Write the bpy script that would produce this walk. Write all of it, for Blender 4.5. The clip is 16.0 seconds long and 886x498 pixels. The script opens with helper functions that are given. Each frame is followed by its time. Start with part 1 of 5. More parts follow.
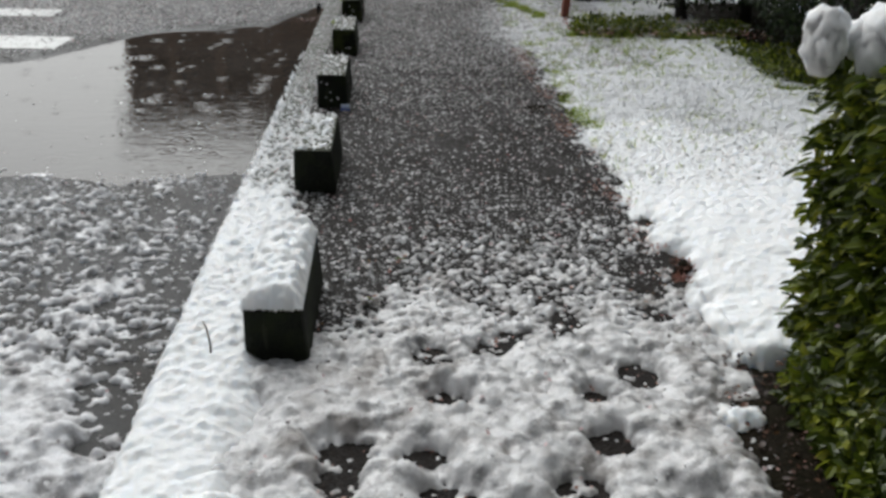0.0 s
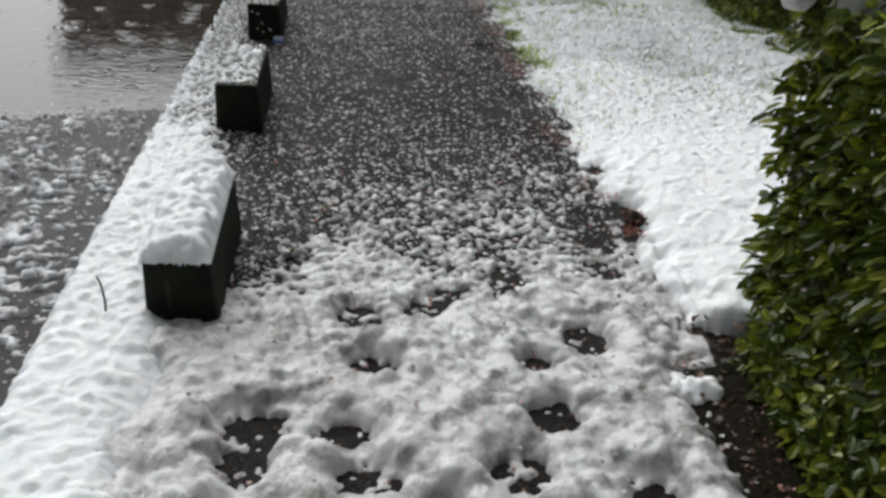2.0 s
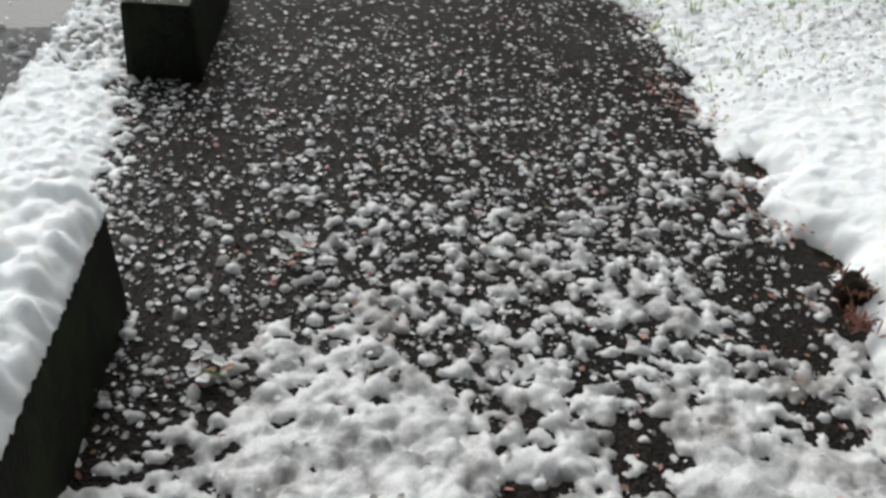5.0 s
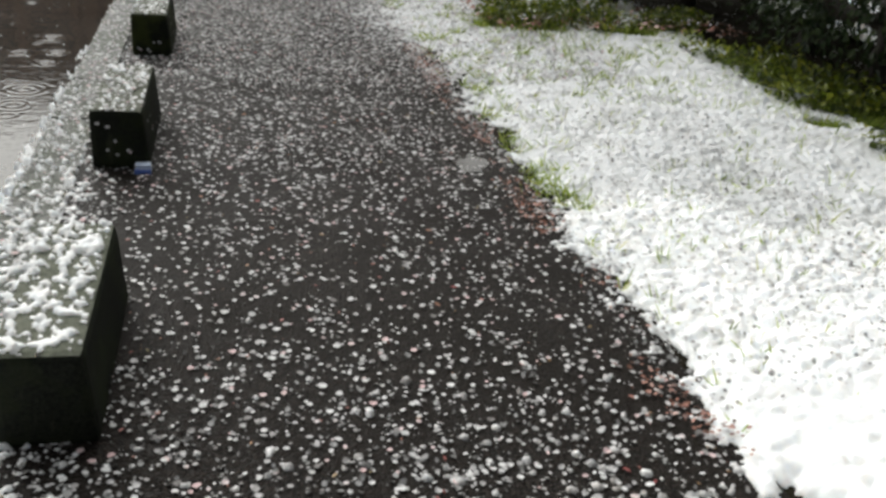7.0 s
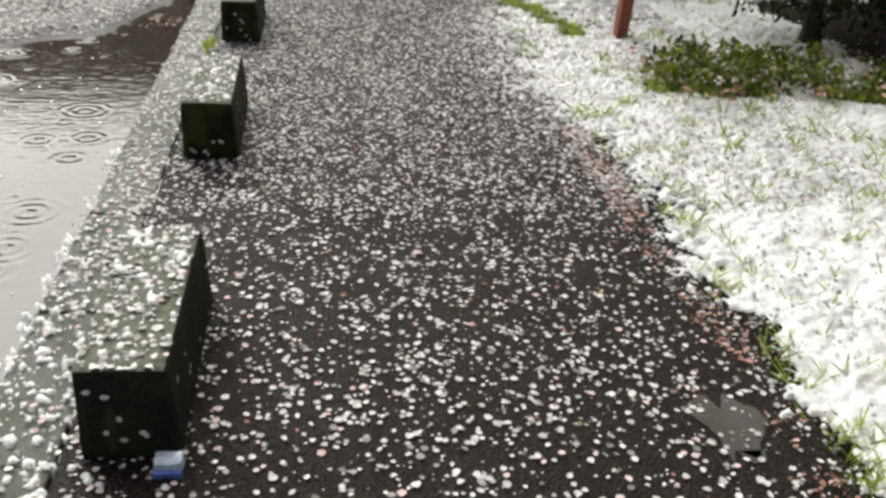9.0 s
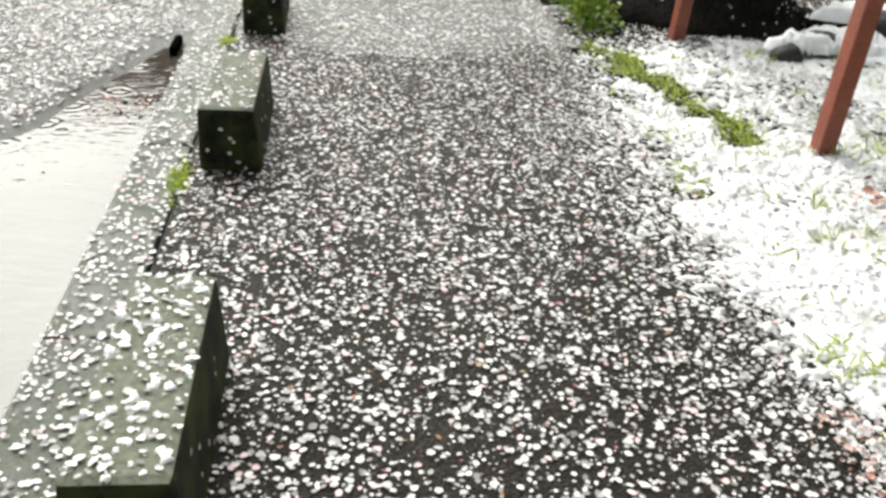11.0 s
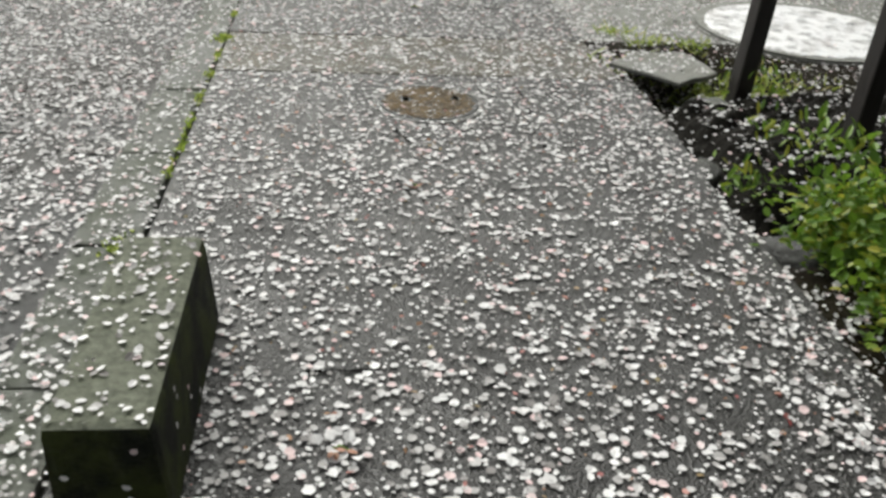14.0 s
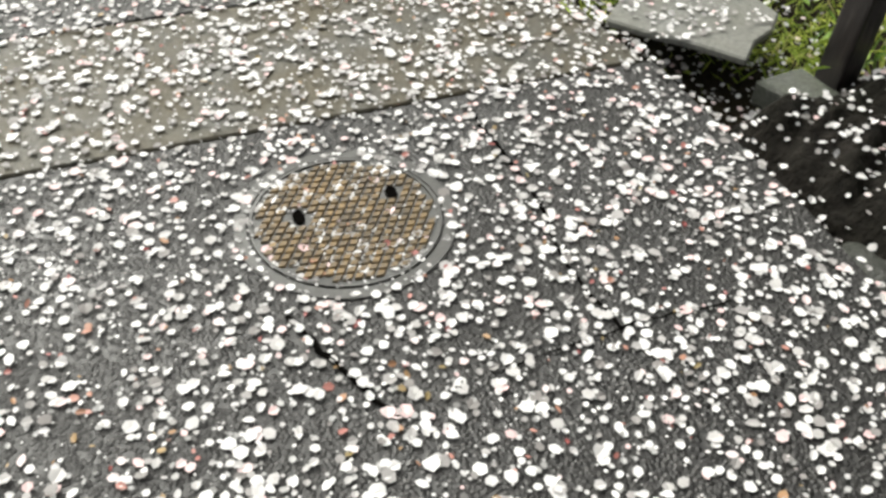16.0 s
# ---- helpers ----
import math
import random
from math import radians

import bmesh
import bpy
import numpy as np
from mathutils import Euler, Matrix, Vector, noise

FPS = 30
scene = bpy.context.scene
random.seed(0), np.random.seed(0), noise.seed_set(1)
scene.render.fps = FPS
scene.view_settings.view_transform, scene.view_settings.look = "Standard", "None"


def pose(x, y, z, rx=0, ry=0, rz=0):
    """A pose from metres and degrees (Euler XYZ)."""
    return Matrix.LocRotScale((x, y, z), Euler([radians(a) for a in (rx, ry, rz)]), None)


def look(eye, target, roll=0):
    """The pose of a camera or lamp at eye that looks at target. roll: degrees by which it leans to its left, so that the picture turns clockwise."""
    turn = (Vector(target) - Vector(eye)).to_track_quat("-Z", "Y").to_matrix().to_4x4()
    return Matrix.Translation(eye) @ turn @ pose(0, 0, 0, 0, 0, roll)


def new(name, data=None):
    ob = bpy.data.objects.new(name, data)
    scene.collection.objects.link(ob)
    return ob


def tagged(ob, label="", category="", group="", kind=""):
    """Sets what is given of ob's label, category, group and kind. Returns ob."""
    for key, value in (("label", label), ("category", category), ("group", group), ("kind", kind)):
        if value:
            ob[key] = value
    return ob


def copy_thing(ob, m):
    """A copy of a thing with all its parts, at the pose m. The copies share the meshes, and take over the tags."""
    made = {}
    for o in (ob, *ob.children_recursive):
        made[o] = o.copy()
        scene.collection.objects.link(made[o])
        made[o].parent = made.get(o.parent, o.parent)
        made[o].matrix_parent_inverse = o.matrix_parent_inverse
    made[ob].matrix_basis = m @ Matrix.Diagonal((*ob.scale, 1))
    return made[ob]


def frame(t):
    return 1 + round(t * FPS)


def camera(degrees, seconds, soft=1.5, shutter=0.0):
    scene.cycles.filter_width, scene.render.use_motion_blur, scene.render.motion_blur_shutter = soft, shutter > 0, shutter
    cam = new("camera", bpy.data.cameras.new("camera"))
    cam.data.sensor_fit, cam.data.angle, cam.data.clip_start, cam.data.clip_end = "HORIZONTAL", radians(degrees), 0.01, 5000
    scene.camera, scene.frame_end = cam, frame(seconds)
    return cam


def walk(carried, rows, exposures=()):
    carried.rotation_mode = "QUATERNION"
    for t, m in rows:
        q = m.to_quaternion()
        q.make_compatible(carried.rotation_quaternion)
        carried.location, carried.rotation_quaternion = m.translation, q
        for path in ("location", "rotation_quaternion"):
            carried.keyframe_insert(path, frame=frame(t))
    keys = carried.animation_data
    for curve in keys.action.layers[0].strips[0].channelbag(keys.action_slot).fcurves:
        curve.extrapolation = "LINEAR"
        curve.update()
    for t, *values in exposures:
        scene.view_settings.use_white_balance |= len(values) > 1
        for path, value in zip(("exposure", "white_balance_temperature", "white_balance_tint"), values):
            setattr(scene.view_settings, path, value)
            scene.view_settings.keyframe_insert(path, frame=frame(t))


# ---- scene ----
cam = camera(51.0, 16.0, soft=3.0)
PATH = [
    (0.00, pose(0.257, -2.548, 1.474, 67.28, -1.56, -3.15)),
    (0.50, pose(0.286, -2.503, 1.433, 63.73, -1.60, -3.11)),
    (1.00, pose(0.338, -2.476, 1.435, 63.22, -1.53, -2.75)),
    (1.50, pose(0.357, -2.442, 1.430, 63.50, -2.01, -3.02)),
    (2.00, pose(0.328, -2.263, 1.374, 63.87, -3.65, -5.77)),
    (2.50, pose(0.270, -1.902, 1.334, 60.42, -3.88, -7.30)),
    (3.00, pose(0.345, -1.518, 1.240, 56.60, -3.59, -7.26)),
    (3.50, pose(0.369, -1.171, 1.151, 56.57, -3.28, -7.47)),
    (6.00, pose(0.394, -0.506, 1.037, 57.16, -6.15, -3.30)),
    (6.50, pose(0.305, -0.305, 1.157, 61.32, -6.84, -9.10)),
    (7.00, pose(0.281, -0.027, 1.220, 65.30, -4.72, -12.27)),
    (7.50, pose(0.268, 0.384, 1.263, 66.15, -2.75, -10.98)),
    (8.00, pose(0.271, 0.812, 1.284, 66.68, -3.33, -10.96)),
    (8.50, pose(0.272, 1.256, 1.256, 65.23, -3.36, -8.55)),
    (11.00, pose(0.231, 3.830, 1.223, 62.35, -3.99, -6.01)),
    (11.50, pose(0.293, 4.403, 1.211, 64.19, -3.66, -5.61)),
    (12.00, pose(0.285, 4.992, 1.242, 64.24, -3.63, -7.19)),
    (12.50, pose(0.341, 5.519, 1.203, 62.77, -2.77, -6.84)),
    (13.00, pose(0.324, 6.082, 1.177, 61.42, -2.80, -6.61)),
    (13.50, pose(0.298, 6.599, 1.208, 61.03, -2.48, -6.03)),
    (14.00, pose(0.315, 7.132, 1.208, 61.12, -3.06, -4.94)),
    (14.50, pose(0.307, 7.693, 1.195, 60.58, -4.00, -5.91)),
    (15.00, pose(0.351, 8.275, 1.204, 58.04, -3.24, -6.54)),
    (15.50, pose(0.334, 8.684, 1.220, 52.00, -2.66, -9.66)),
    (16.00, pose(0.292, 9.143, 1.183, 46.70, -1.75, -20.21)),
]
walk(cam, PATH, exposures=[(0.0, -0.34, 6200, 7), (2.5, -0.34, 6200, 7), (3.5, -0.26, 6250, 7), (6.0, -0.05, 6250, 6), (6.5, 0.1, 6300, 6), (7.0, 0.14, 6450, 6), (7.5, 0.38, 6540, 6), (8.5, 0.6, 6700, 7), (10.4, 0.85, 6650, 5), (11.0, 1.27, 6600, 4), (11.5, 0.4, 6450, 4), (12.0, 0.54, 6500, 4), (12.5, 0.57, 6550, 4), (13.0, 1.2, 6550, 4), (13.5, 1.06, 6550, 4), (14.0, 0.6, 6550, 4), (14.5, 0.78, 6580, 4), (15.0, 0.85, 6600, 4), (16.0, 1.12, 6680, 4)])

# ---- sky and light ----
SUN_EL, SUN_AZ = 43.0, -18.0
world = bpy.data.worlds.new("overcast_sky")
scene.world = world
world.use_nodes = True
wn, wl = world.node_tree.nodes, world.node_tree.links
sky = wn.new("ShaderNodeTexSky")
sky.sky_type, sky.sun_disc = "NISHITA", False
sky.sun_elevation, sky.sun_rotation = radians(SUN_EL), radians(SUN_AZ)
sky.air_density, sky.dust_density, sky.ozone_density = 1.0, 10.0, 0.6
grey = wn.new("ShaderNodeHueSaturation")
grey.inputs["Saturation"].default_value = 0.18
wl.new(sky.outputs[0], grey.inputs["Color"])
wl.new(grey.outputs[0], wn["Background"].inputs[0])
wn["Background"].inputs[1].default_value = 0.122
sun = bpy.data.lights.new("sun", "SUN")
sun.energy, sun.angle, sun.color = 0.8, radians(85), (1.0, 0.97, 0.93)
sun_ob = new("sun", sun)
toward = Vector((math.sin(radians(SUN_AZ)) * math.cos(radians(SUN_EL)), math.cos(radians(SUN_AZ)) * math.cos(radians(SUN_EL)), math.sin(radians(SUN_EL))))
sun_ob.matrix_world = look(toward * 60, (0, 0, 0))


# ---- materials ----
def mat(name, rough=0.6, metal=0.0, spec=0.5):
    m = bpy.data.materials.new(name)
    m.use_nodes = True
    b = m.node_tree.nodes["Principled BSDF"]
    b.inputs["Roughness"].default_value, b.inputs["Metallic"].default_value = rough, metal
    b.inputs["Specular IOR Level"].default_value = spec
    return m, m.node_tree.nodes, m.node_tree.links, b


def coords(n, l, scale=1.0, stretch=(1, 1, 1)):
    g, mp = n.new("ShaderNodeNewGeometry"), n.new("ShaderNodeMapping")
    mp.inputs["Scale"].default_value = [scale * s for s in stretch]
    l.new(g.outputs["Position"], mp.inputs["Vector"])
    return mp.outputs[0]


def noise_tex(n, l, scale, detail=6, rough=0.6, stretch=(1, 1, 1)):
    t = n.new("ShaderNodeTexNoise")
    t.inputs["Scale"].default_value, t.inputs["Detail"].default_value, t.inputs["Roughness"].default_value = scale, detail, rough
    l.new(coords(n, l, 1.0, stretch), t.inputs["Vector"])
    return t.outputs["Fac"]


def ramp(n, l, fac, stops):
    r = n.new("ShaderNodeValToRGB")
    while len(r.color_ramp.elements) < len(stops):
        r.color_ramp.elements.new(0.5)
    for e, (p, c) in zip(r.color_ramp.elements, stops):
        e.position, e.color = p, (*c, 1) if len(c) == 3 else c
    l.new(fac, r.inputs[0])
    return r.outputs[0]


def mix(n, l, fac, a, b, mode="MIX"):
    m = n.new("ShaderNodeMix")
    m.data_type, m.blend_type = "RGBA", mode
    for sock, v in ((m.inputs[0], fac), (m.inputs[6], a), (m.inputs[7], b)):
        if isinstance(v, (int, float)):
            sock.default_value = v
        elif isinstance(v, tuple):
            sock.default_value = (*v, 1)
        else:
            l.new(v, sock)
    return m.outputs[2]


def bump(n, l, b, height, strength=0.4, dist=0.01):
    u = n.new("ShaderNodeBump")
    u.inputs["Strength"].default_value, u.inputs["Distance"].default_value = strength, dist
    l.new(height, u.inputs["Height"])
    l.new(u.outputs[0], b.inputs["Normal"])


def two_scale(name, dark, light, fine=120, coarse=3, rough=(0.4, 0.7), bumped=0.4, dist=0.006, stain=None, stretch=(1, 1, 1), spec=0.5):
    """Grain at a fine scale, patches at a coarse one, relief from the grain."""
    m, n, l, b = mat(name, rough[1], 0, spec)
    f, c = noise_tex(n, l, fine, 5, 0.65, stretch), noise_tex(n, l, coarse, 5, 0.6)
    col = ramp(n, l, f, [(0.3, dark), (0.72, light)])
    mid = tuple((p + q) / 2 for p, q in zip(dark, light))
    col = mix(n, l, ramp(n, l, c, [(0.35, (0, 0, 0)), (0.7, (0.6, 0.6, 0.6))]), col, stain or mid)
    l.new(col, b.inputs["Base Color"])
    l.new(ramp(n, l, c, [(0.35, (rough[0],) * 3), (0.65, (rough[1],) * 3)]), b.inputs["Roughness"])
    bump(n, l, b, f, bumped, dist)
    return m


def aggregate(name, dark, light, stain, grain, rough, spec, depth, worn_sheen=None):
    """Asphalt: stones of a few millimetres in a darker binder, with patches of wear.
    Over a given stretch along y it turns older, its wet sheen put into the paler stone colours."""
    m, n, l, b = mat(name, rough[1], 0, spec)
    v = n.new("ShaderNodeTexVoronoi")
    v.inputs["Scale"].default_value = grain
    l.new(coords(n, l), v.inputs["Vector"])
    sep = n.new("ShaderNodeSeparateColor")
    l.new(v.outputs["Color"], sep.inputs[0])
    stones = ramp(n, l, sep.outputs[0], [(0.1, dark), (0.9, light)])
    # age and wet sheen both lighten the stone colour along y
    if worn_sheen:
        y0, y1, old_dark, old_light = worn_sheen
        g, at, span = n.new("ShaderNodeNewGeometry"), n.new("ShaderNodeSeparateXYZ"), n.new("ShaderNodeMapRange")
        l.new(g.outputs["Position"], at.inputs[0])
        span.inputs["From Min"].default_value, span.inputs["From Max"].default_value = y0, y1
        l.new(at.outputs[1], span.inputs["Value"])
        patchy = mix(n, l, noise_tex(n, l, 1.8, 4), (0, 0, 0), (1, 1, 1))
        age_sheen = mix(n, l, 1.0, span.outputs[0], ramp(n, l, patchy, [(0.3, (0.55, 0.55, 0.55)), (0.6, (1, 1, 1))]), "MULTIPLY")
        stones = mix(n, l, age_sheen, stones, ramp(n, l, sep.outputs[0], [(0.1, old_dark), (0.9, old_light)]))
    c = noise_tex(n, l, 2.6, 6)
    col = mix(n, l, ramp(n, l, v.outputs["Distance"], [(0.25, (0, 0, 0)), (0.6, (0.8, 0.8, 0.8))]), stones, dark)
    l.new(mix(n, l, ramp(n, l, c, [(0.42, (0, 0, 0)), (0.64, (0.8, 0.8, 0.8))]), col, stain), b.inputs["Base Color"])
    l.new(ramp(n, l, c, [(0.35, (rough[0],) * 3), (0.65, (rough[1],) * 3)]), b.inputs["Roughness"])
    h = mix(n, l, 0.5, ramp(n, l, v.outputs["Distance"], [(0.0, (1, 1, 1)), (0.7, (0, 0, 0))]), noise_tex(n, l, grain * 0.5, 4))
    bump(n, l, b, h, 0.9, depth)
    return m


M_ASPHALT = aggregate("wet_asphalt", (0.0058, 0.0045, 0.0036), (0.042, 0.032, 0.026), (0.012, 0.0090, 0.0072), 150, (0.38, 0.6), 0.08, 0.008, (4.6, 8.3, (0.011, 0.0098, 0.0088), (0.072, 0.064, 0.058)))
M_OLD = aggregate("weathered_asphalt", (0.010, 0.0095, 0.0095), (0.060, 0.057, 0.055), (0.012, 0.011, 0.0105), 130, (0.32, 0.6), 0.40, 0.006)
M_REPAIR = aggregate("smooth_repair_asphalt", (0.013, 0.012, 0.0115), (0.044, 0.041, 0.038), (0.022, 0.020, 0.019), 210, (0.35, 0.55), 0.25, 0.003)
M_PATCH = two_scale("concrete_patch", (0.026, 0.025, 0.021), (0.085, 0.081, 0.068), 90, 5.0, (0.4, 0.6), 0.5, 0.006, (0.085, 0.062, 0.022), spec=0.3)
M_ROAD = two_scale("wet_road", (0.022, 0.022, 0.023), (0.085, 0.085, 0.086), 190, 1.2, (0.4, 0.65), 0.7, 0.010, (0.045, 0.036, 0.028), spec=0.3)
M_KERB = two_scale("kerb_concrete", (0.042, 0.044, 0.040), (0.125, 0.127, 0.115), 110, 5.0, (0.45, 0.7), 0.7, 0.008, (0.06, 0.075, 0.038), spec=0.3)
M_SLAB = two_scale("slab_concrete", (0.08, 0.08, 0.074), (0.20, 0.20, 0.185), 80, 6.0, (0.45, 0.75), 0.4, 0.005, (0.11, 0.11, 0.085))
M_SOIL = two_scale("wet_soil", (0.006, 0.0045, 0.003), (0.03, 0.021, 0.014), 70, 4, (0.6, 0.9), 1.0, 0.02, (0.015, 0.016, 0.006), spec=0.06)
M_BARK = two_scale("wet_cherry_bark", (0.004, 0.0035, 0.003), (0.030, 0.026, 0.022), 45, 5, (0.75, 0.95), 1.0, 0.04, (0.006, 0.007, 0.004), (1, 1, 0.35), 0.08)
M_SHRUBWOOD = two_scale("shrub_bark", (0.008, 0.006, 0.005), (0.05, 0.036, 0.026), 60, 6, (0.5, 0.8), 0.8, 0.015)
M_ROCK = two_scale("dark_rock", (0.006, 0.006, 0.006), (0.032, 0.031, 0.029), 30, 4, (0.35, 0.7), 0.9, 0.02, (0.02, 0.026, 0.012))
M_REDPAINT = two_scale("red_brown_paint", (0.20, 0.052, 0.030), (0.30, 0.082, 0.048), 60, 9, (0.35, 0.6), 0.25, 0.003, (0.15, 0.045, 0.03))
M_DARKPAINT = two_scale("dark_wet_wood", (0.006, 0.005, 0.005), (0.025, 0.02, 0.018), 60, 8, (0.35, 0.6), 0.4, 0.004, None, (1, 1, 0.2))
M_IRON = two_scale("grey_cast_iron", (0.016, 0.016, 0.015), (0.050, 0.048, 0.044), 130, 8, (0.35, 0.6), 0.3, 0.003)
M_RUST = two_scale("rusty_cast_iron", (0.035, 0.031, 0.025), (0.27, 0.165, 0.05), 45, 11, (0.4, 0.75), 0.5, 0.004, (0.085, 0.08, 0.07), spec=0.3)
# near black without gloss: the dark inside slot and lifting holes is put in the colour
M_DEEP = two_scale("black_hollow", (0.001, 0.001, 0.001), (0.004, 0.0035, 0.003), 60, 6, (0.8, 0.95), 0.3, 0.004, spec=0.0)
M_LINE = two_scale("white_road_paint", (0.45, 0.45, 0.44), (0.75, 0.75, 0.73), 120, 7, (0.35, 0.6), 0.3, 0.003)
M_WALL = two_scale("brown_house_wall", (0.28, 0.15, 0.095), (0.46, 0.26, 0.16), 12, 0.6, (0.6, 0.8), 0.2, 0.01)
M_ROOF = two_scale("dark_roof", (0.03, 0.03, 0.033), (0.07, 0.07, 0.075), 10, 0.8, (0.5, 0.7), 0.2, 0.01)


def block_material(name, moss):
    m, n, l, b = mat(name, 0.7, 0, 0.12)
    f, c = noise_tex(n, l, 130, 5), noise_tex(n, l, 9, 5)
    # near black: the shade on the backlit sides is put into this colour
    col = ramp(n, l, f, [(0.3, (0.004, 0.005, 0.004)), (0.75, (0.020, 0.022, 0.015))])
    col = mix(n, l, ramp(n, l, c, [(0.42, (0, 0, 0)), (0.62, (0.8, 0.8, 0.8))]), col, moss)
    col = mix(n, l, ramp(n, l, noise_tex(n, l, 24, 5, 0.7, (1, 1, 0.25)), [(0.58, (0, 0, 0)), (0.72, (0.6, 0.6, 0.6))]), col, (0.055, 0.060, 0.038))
    # the upward face is bare concrete with lichen, without the shade coloured into the sides
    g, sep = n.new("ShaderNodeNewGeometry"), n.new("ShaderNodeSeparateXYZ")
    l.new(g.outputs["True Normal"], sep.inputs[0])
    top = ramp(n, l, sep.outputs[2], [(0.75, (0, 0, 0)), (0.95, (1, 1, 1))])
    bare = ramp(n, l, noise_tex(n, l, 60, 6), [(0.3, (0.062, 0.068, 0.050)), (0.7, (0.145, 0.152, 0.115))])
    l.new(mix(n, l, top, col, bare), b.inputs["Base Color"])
    bump(n, l, b, f, 0.6, 0.006)
    return m


def snow_material(name, lo, hi, rough=0.55, sss=0.6, dirt=None, relief=0.6, clear=None):
    m, n, l, b = mat(name, rough)
    f, c = noise_tex(n, l, 220, 4), noise_tex(n, l, 7, 5)
    col = mix(n, l, c, ramp(n, l, f, [(0.3, lo), (0.7, hi)]), tuple((p + q) / 2 for p, q in zip(lo, hi)))
    if dirt:
        col = mix(n, l, ramp(n, l, noise_tex(n, l, 7, 6, 0.62), [(0.51, (0, 0, 0)), (0.66, (0.85, 0.85, 0.85))]), col, dirt)
    l.new(col, b.inputs["Base Color"])
    if clear:
        # soaked ice lets the ground show through here and there
        l.new(ramp(n, l, noise_tex(n, l, 13, 5, 0.6), [(0.34, (clear,) * 3), (0.52, (1, 1, 1))]), b.inputs["Alpha"])
    b.inputs["Subsurface Weight"].default_value = sss
    b.inputs["Subsurface Radius"].default_value = (0.03, 0.032, 0.034)
    b.inputs["Subsurface Scale"].default_value = 1.0
    bump(n, l, b, noise_tex(n, l, 110, 6, 0.75), relief, 0.009)
    return m


def flake_material(name, stops, rough=0.5, through_light=0.0, spec=0.5):
    m, n, l, b = mat(name, rough, 0, spec)
    g = n.new("ShaderNodeNewGeometry")
    col = ramp(n, l, g.outputs["Random Per Island"], stops)
    f = noise_tex(n, l, 300, 3)
    l.new(mix(n, l, 0.35, col, mix(n, l, f, (0.55, 0.55, 0.55), (1, 1, 1)), "MULTIPLY"), b.inputs["Base Color"])
    if through_light:
        t, s = n.new("ShaderNodeBsdfTranslucent"), n.new("ShaderNodeMixShader")
        l.new(col, t.inputs[0])
        s.inputs[0].default_value = through_light
        l.new(b.outputs[0], s.inputs[1])
        l.new(t.outputs[0], s.inputs[2])
        l.new(s.outputs[0], n["Material Output"].inputs[0])
    return m


def water_material():
    """Shallow muddy water, ruffled by the wind and ringed by falling drops."""
    m, n, l, b = mat("muddy_puddle_water", 0.03, 0, 0.15)

    def calc(op, a, c):
        q = n.new("ShaderNodeMath")
        q.operation = op
        for sock, v in zip(q.inputs, (a, c)):
            if isinstance(v, (int, float)):
                sock.default_value = v
            else:
                l.new(v, sock)
        return q.outputs[0]
    l.new(ramp(n, l, noise_tex(n, l, 1.5, 4), [(0.3, (0.030, 0.025, 0.021)), (0.7, (0.056, 0.049, 0.043))]), b.inputs["Base Color"])
    rip = mix(n, l, 0.5, noise_tex(n, l, 7, 2, 0.5, (0.6, 1, 1)), noise_tex(n, l, 30, 2, 0.5, (0.5, 1, 1)))
    height = calc("MULTIPLY", rip, 0.8)
    for scale in (1.7, 3.1):
        v = n.new("ShaderNodeTexVoronoi")
        v.voronoi_dimensions = "2D"
        v.inputs["Scale"].default_value = scale
        l.new(coords(n, l), v.inputs["Vector"])
        sep = n.new("ShaderNodeSeparateColor")
        l.new(v.outputs["Color"], sep.inputs[0])
        reach = calc("MULTIPLY", sep.outputs[0], 0.34)
        fade = calc("MAXIMUM", calc("SUBTRACT", reach, v.outputs["Distance"]), 0.0)
        height = calc("ADD", height, calc("MULTIPLY", calc("MULTIPLY", calc("SINE", calc("MULTIPLY", v.outputs["Distance"], 130.0 / scale), 0.0), fade), 1.6))
    bump(n, l, b, height, 0.28, 0.012)
    return m


M_BLOCK = block_material("shade_sided_block_concrete", (0.020, 0.026, 0.010))
M_MOSSBLOCK = block_material("mossy_shade_sided_concrete", (0.044, 0.054, 0.014))
M_SNOW = snow_material("fresh_snow", (0.86, 0.875, 0.89), (0.95, 0.96, 0.97), 0.6, 0.8, None, 0.35)
M_SLUSH = snow_material("wet_slush", (0.48, 0.472, 0.47), (0.87, 0.86, 0.855), 0.3, 0.5, (0.26, 0.235, 0.215), 0.3, 0.42)
M_THINSNOW = snow_material("thin_wet_snow", (0.56, 0.57, 0.575), (0.84, 0.85, 0.86), 0.5, 0.5, (0.42, 0.425, 0.41), 0.45)
M_ROADSLUSH = snow_material("grey_road_slush", (0.46, 0.47, 0.485), (0.94, 0.925, 0.93), 0.3, 0.5, (0.24, 0.225, 0.22), 0.35, 0.45)
M_PETAL = flake_material("white_petal", [(0.0, (0.20, 0.185, 0.18)), (0.18, (0.40, 0.385, 0.38)), (0.45, (0.64, 0.625, 0.625)), (0.75, (0.77, 0.76, 0.76)), (0.88, (0.82, 0.81, 0.81)), (0.95, (0.70, 0.50, 0.50)), (1.0, (0.74, 0.60, 0.60))], 0.5, 0.12, 0.15)
M_MELT = flake_material("melting_hail", [(0.0, (0.22, 0.215, 0.21)), (0.4, (0.42, 0.415, 0.41)), (0.8, (0.66, 0.65, 0.65)), (1.0, (0.85, 0.84, 0.84))], 0.4, 0.2, 0.2)
